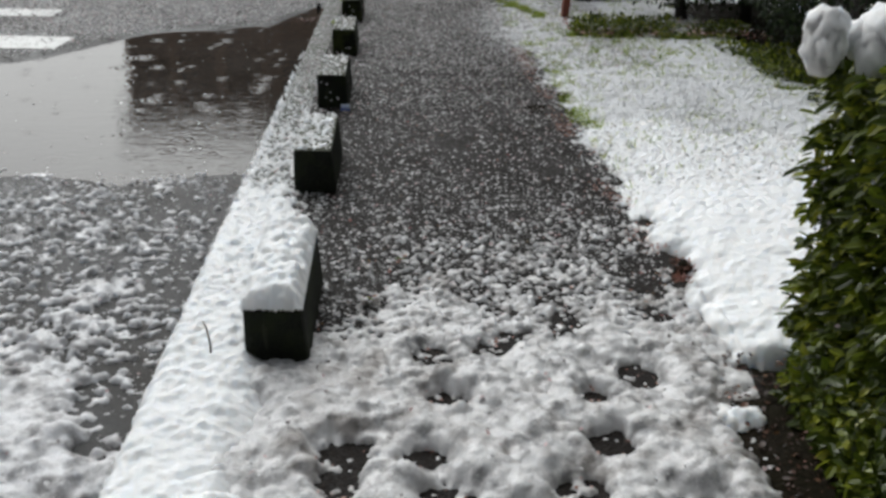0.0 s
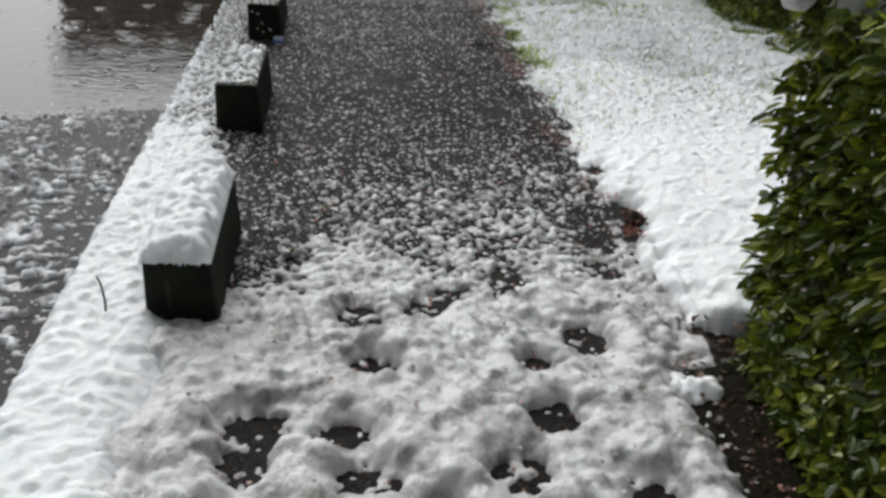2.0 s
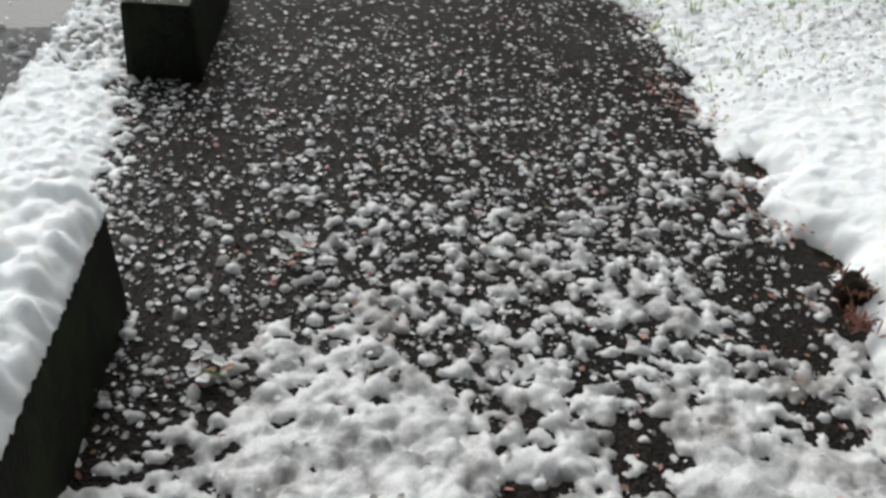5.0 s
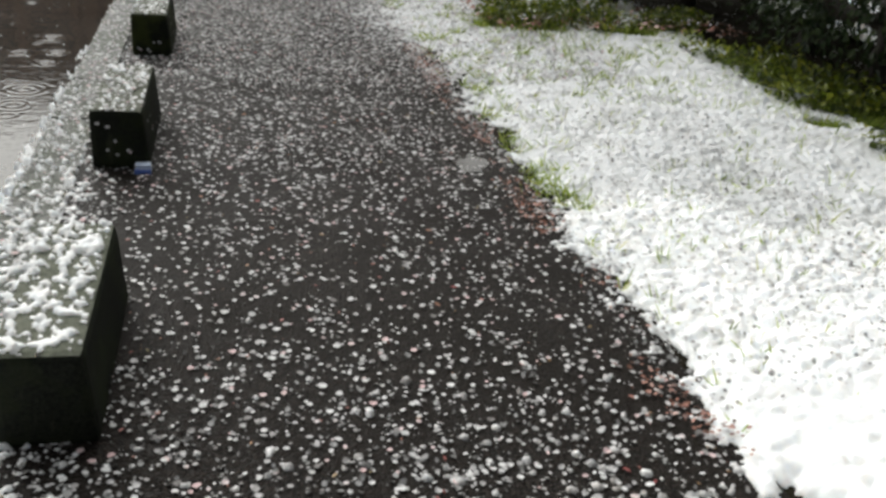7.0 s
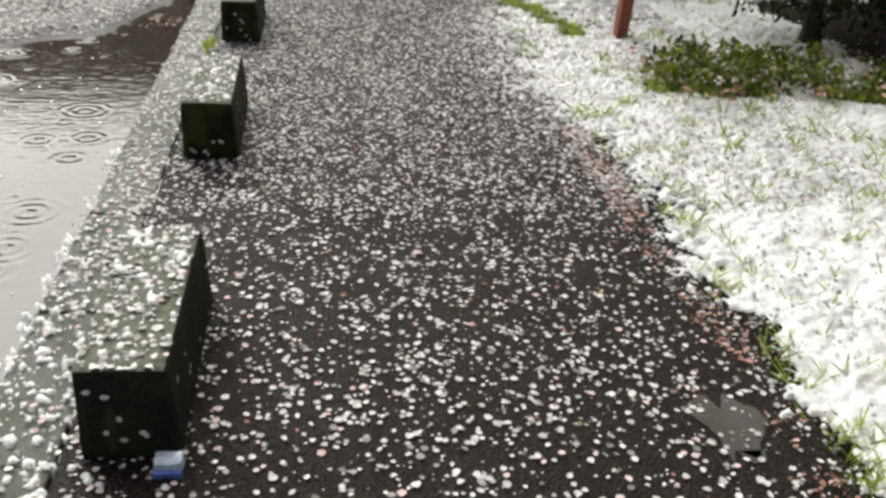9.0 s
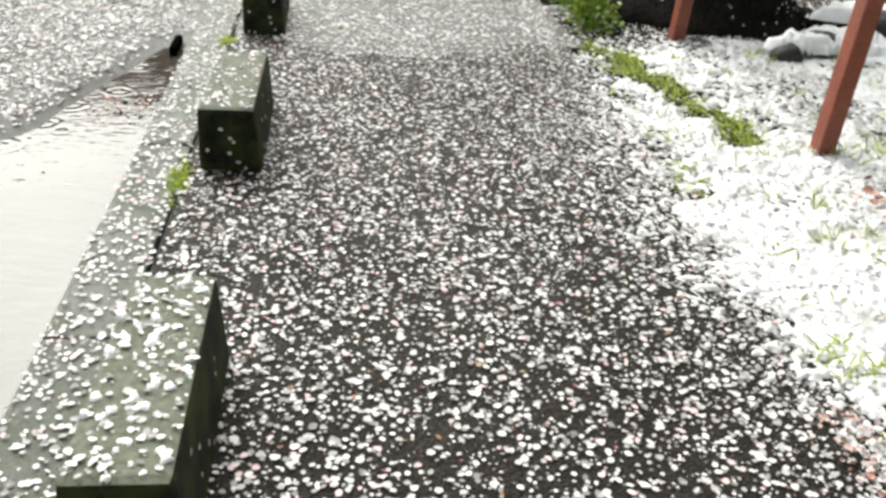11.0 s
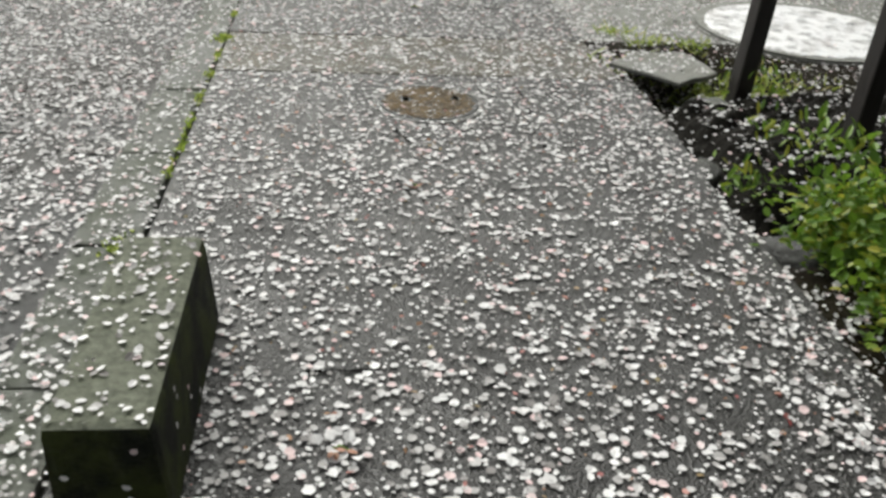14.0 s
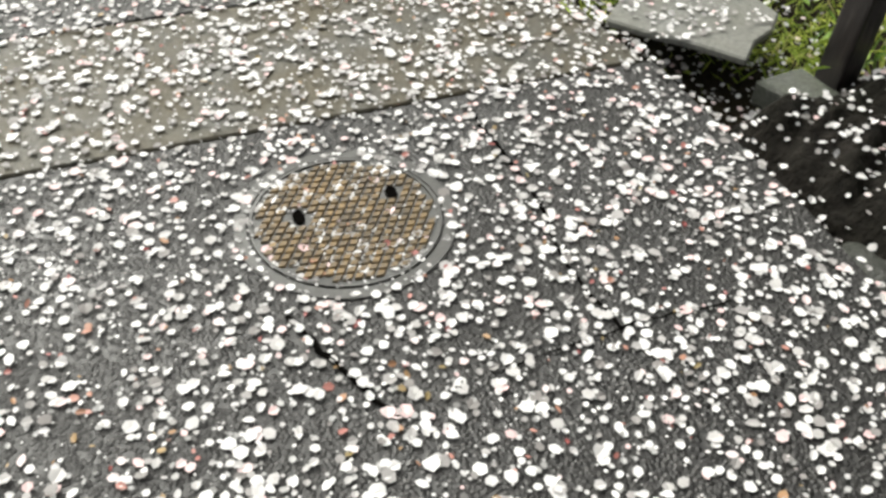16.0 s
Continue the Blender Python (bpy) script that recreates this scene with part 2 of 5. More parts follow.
M_CALYX = flake_material("red_blossom_bits", [(0.0, (0.26, 0.05, 0.05)), (0.4, (0.38, 0.17, 0.14)), (0.7, (0.30, 0.15, 0.06)), (1.0, (0.20, 0.16, 0.06))], 0.5)
M_LITTER = flake_material("brown_leaf_litter", [(0.0, (0.10, 0.045, 0.025)), (0.35, (0.28, 0.11, 0.07)), (0.7, (0.44, 0.22, 0.17)), (1.0, (0.60, 0.44, 0.40))], 0.55)
M_DARKLITTER = flake_material("dark_leaf_litter", [(0.0, (0.02, 0.012, 0.006)), (0.5, (0.05, 0.02, 0.010)), (0.93, (0.12, 0.05, 0.025)), (1.0, (0.30, 0.16, 0.08))], 0.55)
M_HEDGE = flake_material("hedge_leaf", [(0.0, (0.035, 0.052, 0.006)), (0.5, (0.085, 0.12, 0.010)), (0.85, (0.21, 0.25, 0.020)), (1.0, (0.36, 0.36, 0.045))], 0.35, 0.35)
M_SHRUB = flake_material("dark_shrub_leaf", [(0.0, (0.008, 0.016, 0.006)), (0.6, (0.022, 0.038, 0.012)), (1.0, (0.05, 0.07, 0.022))], 0.4, 0.1, 0.15)
M_GRASS = flake_material("wet_grass", [(0.0, (0.14, 0.20, 0.03)), (0.5, (0.32, 0.43, 0.065)), (0.85, (0.50, 0.58, 0.12)), (1.0, (0.50, 0.45, 0.18))], 0.5, 0.5)
M_WEED = flake_material("young_weed_leaf", [(0.0, (0.06, 0.13, 0.013)), (0.6, (0.17, 0.30, 0.028)), (1.0, (0.36, 0.36, 0.045))], 0.45, 0.35)
M_WATER = water_material()


# ---- mesh tools ----
rng = np.random.default_rng(7)


def np_mesh(name, verts, faces, material, smooth=False):
    """A mesh from arrays: faces all with the same number of corners."""
    verts, faces = np.asarray(verts, dtype=np.float32), np.asarray(faces, dtype=np.int32)
    me = bpy.data.meshes.new(name)
    me.vertices.add(len(verts))
    me.vertices.foreach_set("co", verts.ravel())
    k = faces.shape[1]
    me.loops.add(faces.size)
    me.loops.foreach_set("vertex_index", faces.ravel())
    me.polygons.add(len(faces))
    me.polygons.foreach_set("loop_start", np.arange(0, faces.size, k, dtype=np.int32))
    me.update(calc_edges=True)
    me.polygons.foreach_set("use_smooth", np.full(len(faces), smooth))
    me.materials.append(material)
    return me


def part(name, bm, material, parent=None, label=""):
    me = bpy.data.meshes.new(name)
    bm.to_mesh(me)
    bm.free()
    me.materials.append(material)
    ob = new(name, me)
    ob.parent = parent
    return tagged(ob, label)


def vnoise(x, y, scale, seed):
    """Smooth value noise from 0 to 1 over arrays."""
    x, y = np.asarray(x, dtype=float) * scale, np.asarray(y, dtype=float) * scale
    xi, yi = np.floor(x).astype(int), np.floor(y).astype(int)
    fx, fy = x - xi, y - yi
    fx, fy = fx * fx * (3 - 2 * fx), fy * fy * (3 - 2 * fy)
    table = np.random.default_rng(seed).random((64, 64))

    def at(i, j):
        return table[i % 64, j % 64]
    return (at(xi, yi) * (1 - fx) + at(xi + 1, yi) * fx) * (1 - fy) + (at(xi, yi + 1) * (1 - fx) + at(xi + 1, yi + 1) * fx) * fy


def fbm(x, y, scale, seed):
    return (vnoise(x, y, scale, seed) + 0.5 * vnoise(x, y, scale * 2.1, seed + 1) + 0.25 * vnoise(x, y, scale * 4.3, seed + 2)) / 1.75


def ease(v, a, b):
    t = np.clip((np.asarray(v, dtype=float) - a) / (b - a), 0, 1)
    return t * t * (3 - 2 * t)


def grid_faces(nx, ny):
    i, j = np.meshgrid(np.arange(nx - 1), np.arange(ny - 1), indexing="ij")
    a = (i * ny + j).ravel()
    return np.stack([a, a + ny, a + ny + 1, a + 1], 1)


def sheet(name, x0, x1, y0, y1, step, height, material):
    xs, ys = np.arange(x0, x1 + step * 0.5, step), np.arange(y0, y1 + step * 0.5, step)
    X, Y = np.meshgrid(xs, ys, indexing="ij")
    Z = height(X, Y)
    return new(name, np_mesh(name, np.stack([X, Y, Z], -1).reshape(-1, 3), grid_faces(len(xs), len(ys)), material, True))


def clumps(name, x0, x1, y0, y1, step, per_m2, radius, cover, thick, base, material, seed, squash=0.8, grit=0.0016, floor=-0.02, skirt=None, melt=0, where=None):
    """Snow as heaped round grains: cover(x, y) from 0 to 1 is how often a grain lies there, thick(x, y) the layer below them.
    melt: how many times the heap is smoothed, where(x, y) how much."""
    r0 = np.random.default_rng(seed)
    xs, ys = np.arange(x0, x1 + step * 0.5, step), np.arange(y0, y1 + step * 0.5, step)
    X, Y = np.meshgrid(xs, ys, indexing="ij")
    B = base(X, Y)
    T = thick(X, Y)
    Z = np.where(T > 0.003, T, floor)
    n = int((x1 - x0) * (y1 - y0) * per_m2)
    px, py = r0.uniform(x0, x1, n), r0.uniform(y0, y1, n)
    c, t = cover(px, py), thick(px, py)
    ok = r0.random(n) < c
    px, py, c, t = px[ok], py[ok], c[ok], t[ok]
    rad = (radius[0] + (radius[1] - radius[0]) * r0.random(len(px)) ** 1.8) * (0.50 + 0.65 * c)
    lift = np.maximum(t, 0) + rad * r0.uniform(-0.40, 0.30, len(px))
    tall = squash * r0.uniform(0.55, 1.25, len(px))
    sx, sy = r0.uniform(0.8, 1.5, len(px)), r0.uniform(0.8, 1.5, len(px))
    for x, y, r, h, sq, ex, ey in zip(px, py, rad, lift, tall, sx, sy):
        i0, i1 = max(int((x - r - x0) / step), 0), min(int((x + r - x0) / step) + 2, len(xs))
        j0, j1 = max(int((y - r - y0) / step), 0), min(int((y + r - y0) / step) + 2, len(ys))
        d = r * r - ex * (X[i0:i1, j0:j1] - x) ** 2 - ey * (Y[i0:i1, j0:j1] - y) ** 2
        w = Z[i0:i1, j0:j1]
        np.maximum(w, np.where(d > 0, h + sq * np.sqrt(np.maximum(d, 0)), -1), out=w)
    for _ in range(melt):
        P = np.pad(Z, 1, mode="edge")
        mean = (P[:-2, 1:-1] + P[2:, 1:-1] + P[1:-1, :-2] + P[1:-1, 2:] + P[:-2, :-2] + P[2:, 2:] + P[:-2, 2:] + P[2:, :-2]) / 8
        Z = np.where(Z > -0.002, Z + (np.maximum(mean, -0.002) - Z) * (0.8 if where is None else 0.8 * where(X, Y)), Z)
    Z = np.where(Z > 0, Z + r0.normal(0, grit, Z.shape), Z)
    if skirt is not None:
        drop = skirt * r0.uniform(0.2, 1.0, Z.shape)
        for e in (np.s_[0, :], np.s_[-1, :], np.s_[:, 0], np.s_[:, -1]):
            Z[e] = drop[e]
    F = grid_faces(len(xs), len(ys))
    F = F[(Z.ravel()[F] > -0.004).any(1)] if floor < -0.01 else F
    V = np.stack([X, Y, B + Z], -1).reshape(-1, 3)
    used, inv = np.unique(F.ravel(), return_inverse=True)
    return tagged(new(name, np_mesh(name, V[used], inv.reshape(-1, 4), material, True)), kind="stuff")


def flakes(name, pos, axis, normal, length, width, fold, material):
    """Petals, leaves and blades: each a folded, pointed oval of two faces."""
    a = axis / np.linalg.norm(axis, axis=1, keepdims=True)
    s = np.cross(normal, a)
    s /= np.linalg.norm(s, axis=1, keepdims=True) + 1e-9
    n = np.cross(a, s)
    L, W, Fd = (np.broadcast_to(np.asarray(v, dtype=float), (len(pos),))[:, None] for v in (length, width, fold))
    V = np.stack([pos, pos + a * L * 0.30 + s * W + n * Fd * W, pos + a * L * 0.74 + s * W * 0.85 + n * Fd * W, pos + a * L - n * Fd * W * 0.3,
                  pos + a * L * 0.74 - s * W * 0.85 + n * Fd * W, pos + a * L * 0.30 - s * W + n * Fd * W], 1).reshape(-1, 3)
    k = np.arange(len(pos))[:, None] * 6
    return np_mesh(name, V, np.concatenate([k + [[0, 3, 2, 1]], k + [[0, 5, 4, 3]]], 0), material)


def strew(name, x0, x1, y0, y1, per_m2, density, base, material, size=(0.014, 0.022), aspect=0.40, seed=1, tilt=0.25, label="", category=""):
    """Petals strewn over a surface."""
    r0 = np.random.default_rng(seed)
    n = int((x1 - x0) * (y1 - y0) * per_m2)
    x, y = r0.uniform(x0, x1, n), r0.uniform(y0, y1, n)
    ok = r0.random(n) < density(x, y) * (0.35 + 1.3 * fbm(x, y, 7, seed + 40))
    x, y = x[ok], y[ok]
    n = len(x)
    th = r0.uniform(0, 2 * math.pi, n)
    nor = np.stack([r0.normal(0, tilt, n), r0.normal(0, tilt, n), np.ones(n)], 1)
    ax = np.stack([np.cos(th), np.sin(th), r0.normal(0, tilt * 0.6, n)], 1)
    L = r0.uniform(size[0], size[1], n) * np.where(r0.random(n) < 0.42, r0.uniform(0.35, 0.8, n), r0.uniform(0.85, 1.15, n))
    pos = np.stack([x, y, base(x, y) + 0.0022 + np.abs(r0.normal(0, 0.001, n))], 1)
    me = flakes(name, pos - ax * L[:, None] * 0.5 + np.array([0, 0, 0.001]), ax, nor, L, L * r0.uniform(aspect * 0.6, aspect * 1.3, n), r0.uniform(0.02, 0.28, n), material)
    return tagged(new(name, me), label, category, kind="stuff")


def tube(points, radii, sides=10, rough=0.0, seed=0, squash=1.0):
    """A tapering limb along points, closed at both ends."""
    r0 = random.Random(seed)
    bm, rings = bmesh.new(), []
    pts = [Vector(p) for p in points]
    for i, (p, r) in enumerate(zip(pts, radii)):
        d = (pts[min(i + 1, len(pts) - 1)] - pts[max(i - 1, 0)]).normalized()
        u = d.cross(Vector((0.13, 0.31, 0.94)) if abs(d.z) < 0.9 else Vector((1, 0.1, 0))).normalized()
        w = d.cross(u).normalized()
        ring = []
        for k in range(sides):
            a = 2 * math.pi * k / sides
            q = r * (1 + r0.uniform(-rough, rough))
            o = u * math.cos(a) * q + w * math.sin(a) * q
            o.z *= squash
            ring.append(bm.verts.new(p + o))
        rings.append(ring)
    for a, b in zip(rings, rings[1:]):
        for k in range(sides):
            bm.faces.new((a[k], a[(k + 1) % sides], b[(k + 1) % sides], b[k]))
    bm.faces.new(rings[0][::-1])
    bm.faces.new(rings[-1])
    bmesh.ops.recalc_face_normals(bm, faces=bm.faces)
    for f in bm.faces:
        f.smooth = True
    return bm


def box_bm(x0, x1, y0, y1, z0, z1, bevel=0.0, taper=None):
    bm = bmesh.new()
    bmesh.ops.create_cube(bm, size=1)
    for v in bm.verts:
        v.co = Vector(((x0 + x1) / 2 + v.co.x * (x1 - x0), (y0 + y1) / 2 + v.co.y * (y1 - y0), (z0 + z1) / 2 + v.co.z * (z1 - z0)))
    if taper:
        taper(bm)
    if bevel:
        bmesh.ops.bevel(bm, geom=list(bm.edges), offset=bevel, segments=2, affect="EDGES", profile=0.6)
    return bm


def prism_bm(outline, z0, z1, bevel=0.0):
    bm = bmesh.new()
    lo = [bm.verts.new((x, y, z0)) for x, y in outline]
    hi = [bm.verts.new((x, y, z1)) for x, y in outline]
    bm.faces.new(hi)
    bm.faces.new(lo[::-1])
    for i in range(len(outline)):
        j = (i + 1) % len(outline)
        bm.faces.new((lo[i], lo[j], hi[j], hi[i]))
    bmesh.ops.recalc_face_normals(bm, faces=bm.faces)
    if bevel:
        bmesh.ops.bevel(bm, geom=list(bm.edges), offset=bevel, segments=1, affect="EDGES")
    return bm


# ---- the large structure ----
BLOCK_Y = (-1.64, 0.0, 1.643, 3.275, 4.959, 6.667, 8.329)
BLOCK_L, BLOCK_W, BLOCK_H = 0.66, 0.18, 0.213
EDGE = 1.42
WATER_Z = -0.160


def edge_x(y):
    """The ragged border between pavement and verge."""
    return 1.36 + 0.09 * ease(y, 6.5, 8.3) + 0.10 * (fbm(y, y * 0 + 3.3, 2.2, 11) - 0.5)


def pool(x, y):
    """How far inside the puddle's shore a place lies."""
    far = 7.55 + 0.95 * ease(x, -1.0, -0.55) + 0.55 * (x + 0.5) * ease(-x, 0.5, 1.2) - 1.0 * ease(-x, 1.9, 2.8)
    s = np.minimum(np.minimum(y - 2.25, far - y), x + 3.6)
    return s + 0.5 * (fbm(x, y, 1.6, 21) - 0.5)


def road_z(x, y):
    return WATER_Z - np.clip(pool(x, y), -0.30, 0.25) * 0.09 + 0.006 * (fbm(x, y, 3, 25) - 0.5)


def verge_z(x, y):
    dip = ease(y, 9.0, 9.5) * (1 - ease(y, 10.9, 11.3)) * (1 - ease(x, 1.9, 2.4))
    return -0.012 + 0.05 * ease(x, 1.4, 2.2) * (1 - ease(y, 8, 10.5)) + 0.05 * (fbm(x, y, 1.3, 31) - 0.5) * ease(x, 1.35, 1.8) - 0.11 * dip


def mound_z(x, y):
    """The mass of roots and earth beside the pavement."""
    ridge = np.abs(fbm(x * 0.8 + y * 1.5, y * 3.2 - x * 2.0, 2.4, 145) - 0.5) * 0.16
    edge = ease(x - 1.50 - 0.05 * (fbm(x, y, 5, 146) - 0.5), 0.0, 0.16) * ease(y, 9.5, 9.75) * (1 - ease(y, 10.5, 10.68)) * (x < 2.5)
    return -0.16 + edge * (0.13 + 0.06 * ease(x, 1.6, 2.2) + ridge) + 0.035 * (fbm(x, y, 14, 147) - 0.5) + 0.014 * (vnoise(x, y, 50, 148) - 0.5)


def flat(x, y):
    return np.zeros_like(np.asarray(x, dtype=float))


bm = bmesh.new()
bmesh.ops.create_grid(bm, x_segments=1, y_segments=1, size=400)
for v in bm.verts:
    v.co.z = -0.34
ground = tagged(part("ground", bm, M_SOIL), kind="structure")
road = tagged(sheet("road", -9.0, -0.30, -6.0, 24.0, 0.06, road_z, M_ROAD), kind="structure")
water = tagged(sheet("water", -4.4, -0.42, 1.4, 8.6, 0.08, lambda x, y: x * 0 + WATER_Z, M_WATER), kind="structure")
bm = bmesh.new()
rim = [bm.verts.new((1.215 + 0.07 * math.cos(a) * (1 + 0.4 * math.sin(3 * a) + 0.2 * math.cos(5 * a)), 3.32 + 0.15 * math.sin(a) * (1 + 0.35 * math.cos(2 * a) + 0.2 * math.sin(7 * a)), 0.0035)) for a in np.linspace(0, 2 * math.pi, 37)[:-1]]
bm.faces.new(rim)
tagged(part("water", bm, M_WATER), kind="structure")
verge = tagged(sheet("verge", 1.30, 9.0, -6.0, 11.34, 0.07, verge_z, M_SOIL), kind="structure")

bed = tagged(sheet("hedge_bed", 1.22, 1.60, -2.2, -0.12, 0.02, lambda x, y: -0.012 + 0.03 * ease(x + 0.12 * (fbm(x, y, 5, 78) - 0.5), 1.22, 1.34) * ease(-y, 0.12, 0.3) + 0.012 * fbm(x, y, 18, 79), M_SOIL), kind="structure")
pavement = tagged(part("pavement", prism_bm([(-0.222, -6), (EDGE, -6), (EDGE, 8.325), (-0.222, 8.325)], -0.33, 0.0), M_ASPHALT), kind="structure")
pavement_old = tagged(part("pavement", prism_bm([(-0.222, 8.331), (1.50, 8.331), (1.49, 9.2), (1.47, 9.7), (1.49, 10.2), (1.47, 10.775), (-0.222, 10.775)], -0.33, -0.001, 0.004), M_OLD), kind="structure")
pavement_band = tagged(part("pavement", prism_bm([(-0.222, 10.785), (1.45, 10.785), (1.42, 11.0), (1.40, 11.32), (-0.222, 11.32)], -0.33, -0.002, 0.004), M_PATCH), kind="structure")
pavement_far = tagged(part("pavement", prism_bm([(-0.222, 11.325), (1.40, 11.325), (1.35, 13.5), (1.35, 20), (-0.222, 20)], -0.33, 0.0), M_OLD), kind="structure")
driveway = tagged(part("pavement", prism_bm([(1.405, 11.36), (9.0, 11.36), (9.0, 20), (1.355, 20), (1.355, 13.5)], -0.33, -0.012, 0.004), M_SLAB), kind="structure")
# a smooth repair on the pavement, and dark sediment in its cracks
repair_edge = np.random.default_rng(120)
repair_outline = [(0.04 + 0.94 * k / 30, 8.06 + 0.05 * math.sin(k * 0.55) + 0.06 * abs(k - 15) / 15 + repair_edge.normal(0, 0.010)) for k in range(31)] + [(1.02, 8.20), (1.00, 8.328), (0.02, 8.328)]
repair = tagged(part("pavement_patch", prism_bm(repair_outline, -0.02, 0.003), M_REPAIR), kind="structure")


def crack(points, width, seed):
    r0 = random.Random(seed)
    bm, rows = bmesh.new(), []
    for (x, y), (x2, y2) in zip(points, points[1:]):
        for k in range(6):
            t = k / 6
            rows.append((x + (x2 - x) * t + r0.uniform(-0.006, 0.006), y + (y2 - y) * t + r0.uniform(-0.006, 0.006)))
    rows.append(points[-1])
    dx, dy = points[-1][0] - points[0][0], points[-1][1] - points[0][1]
    ln = math.hypot(dx, dy)
    nx, ny = -dy / ln, dx / ln
    pairs = []
    for x, y in rows:
        w = width * r0.uniform(0.3, 1.0) / 2
        pairs.append((bm.verts.new((x - nx * w, y - ny * w, 0.0035)), bm.verts.new((x + nx * w, y + ny * w, 0.0035))))
    for a, b in zip(pairs, pairs[1:]):
        bm.faces.new((a[0], b[0], b[1], a[1]))
    bmesh.ops.recalc_face_normals(bm, faces=bm.faces)
    return tagged(part("pavement_crack", bm, M_DEEP), kind="structure")


crack([(0.45, 10.23), (0.50, 10.10), (0.56, 9.97)], 0.022, 1)
crack([(0.97, 10.70), (0.985, 10.40), (0.96, 10.19), (0.98, 10.02)], 0.010, 2)
crack([(0.23, 8.76), (0.36, 8.765)], 0.012, 3)
crack([(0.92, 8.33), (1.46, 8.31)], 0.014, 4)
crack([(0.75, 10.0), (1.0, 10.03), (1.2, 10.02)], 0.008, 5)

# kerb stones along the road
kerb = tagged(new("kerb"), kind="structure")
stone = None
for i in range(33):
    y = -4.0 + i * 0.606
    if stone is None:
        def lean(bm):
            for v in bm.verts:
                if v.co.z < -0.1 and v.co.x < 0:
                    v.co.x -= 0.012
        ob = part("kerb_stone", box_bm(-0.088, 0.088, 0, 0.600, -0.33, -0.003, 0.010, lean), M_KERB, kerb)
        stone = ob.data
    else:
        ob = new("kerb_stone", stone)
        ob.parent = kerb
    ob.matrix_basis = pose(-0.323 + random.uniform(-0.003, 0.003), y, random.uniform(-0.003, 0.003))
# the drain slot in the gutter: a solid bar, the opening's shade in its black
slot = tagged(part("drain_slot", box_bm(-0.555, -0.517, 8.47, 8.70, -0.17, -0.112, 0.012), M_DEEP), "drain slot in the gutter, its inner shade given by a solid black bar", "drain")

# ---- kerb blocks ----
def narrow(bm):
    for v in bm.verts:
        if v.co.z < 0.1 and v.co.x > -0.05:
            v.co.x += 0.022


block = None
for i, y in enumerate(BLOCK_Y):
    if block is None:
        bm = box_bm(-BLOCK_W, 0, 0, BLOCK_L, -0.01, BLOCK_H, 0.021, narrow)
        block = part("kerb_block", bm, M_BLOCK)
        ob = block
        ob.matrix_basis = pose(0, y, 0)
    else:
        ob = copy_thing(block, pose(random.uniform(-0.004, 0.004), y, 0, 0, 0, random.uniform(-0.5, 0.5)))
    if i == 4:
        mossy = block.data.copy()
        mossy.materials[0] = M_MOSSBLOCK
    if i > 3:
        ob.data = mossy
    tagged(ob, ("wet concrete kerb block, sides coloured for shade, under a thick cap of snow" if i < 3 else "mossy concrete kerb block, sides coloured for shade, petals on its pale top"), "kerb block", "kerb blocks along the pavement")

# ---- snow ----
HOLES = [(0.41, 0.06), (0.43, -0.2), (1.04, -0.07), (0.14, -0.59), (0.41, -0.66), (0.56, -0.78), (0.88, -0.43), (1.04, -0.73), (0.09, -0.83), (0.86, -0.84),
         (0.88, -0.2), (0.15, -0.45), (1.25, 0.58), (0.88, 0.29), (0.76, -0.65), (0.37, -0.5), (0.69, 0.18), (0.6, 0.1), (-0.15, -0.25), (1.2, 0.36)]
hole_size = [(rng.uniform(0.06, 0.11) * (1.1 if hy < -0.4 else 1), rng.uniform(0.06, 0.11) * (1.1 if hy < -0.4 else 1)) for _, hy in HOLES]


def pits(x, y):
    v = np.ones_like(np.asarray(x, dtype=float))
    for (hx, hy), (a, b) in zip(HOLES, hole_size):
        d = np.sqrt(((x - hx) / a) ** 2 + ((y - hy) / b) ** 2) + 0.5 * (fbm(x, y, 14, 51) - 0.5)
        v = v * ease(d, 0.45, 1.35)
    return v


def path_cover(x, y):
    v = y - 0.22 * ease(x, 0.80, 1.22)
    c = 1 - 0.56 * ease(v, 0.05, 0.75) - 0.35 * ease(v, 0.65, 1.45) - 0.09 * ease(v, 1.2, 2.2)
    c = c * (1 - 0.25 * ease(v, 0.2, 0.9))
    c = c * (1 - 0.75 * ease(y, 0.05, 0.3) * (1 - ease(x, 0.06, 0.42)))
    c = c * (1 - 0.25 * ease(x, 1.15, 1.33) * ease(y, -0.2, 0.4) * (1 - ease(y, 1.0, 1.5)))
    c = c * (1 - ease(x + 0.10 * (fbm(x, y, 7, 76) - 0.5), 1.20, 1.31) * (1 - ease(y, -0.35, -0.15)))
    return np.clip(c, 0, 1) * (0.18 + 0.82 * pits(x, y)) * (1 - 0.93 * np.exp(-((x - 1.23) / 0.13) ** 2 - ((y - 0.66) / 0.20) ** 2)) * (0.25 + 1.15 * fbm(x, y, 6, 52))


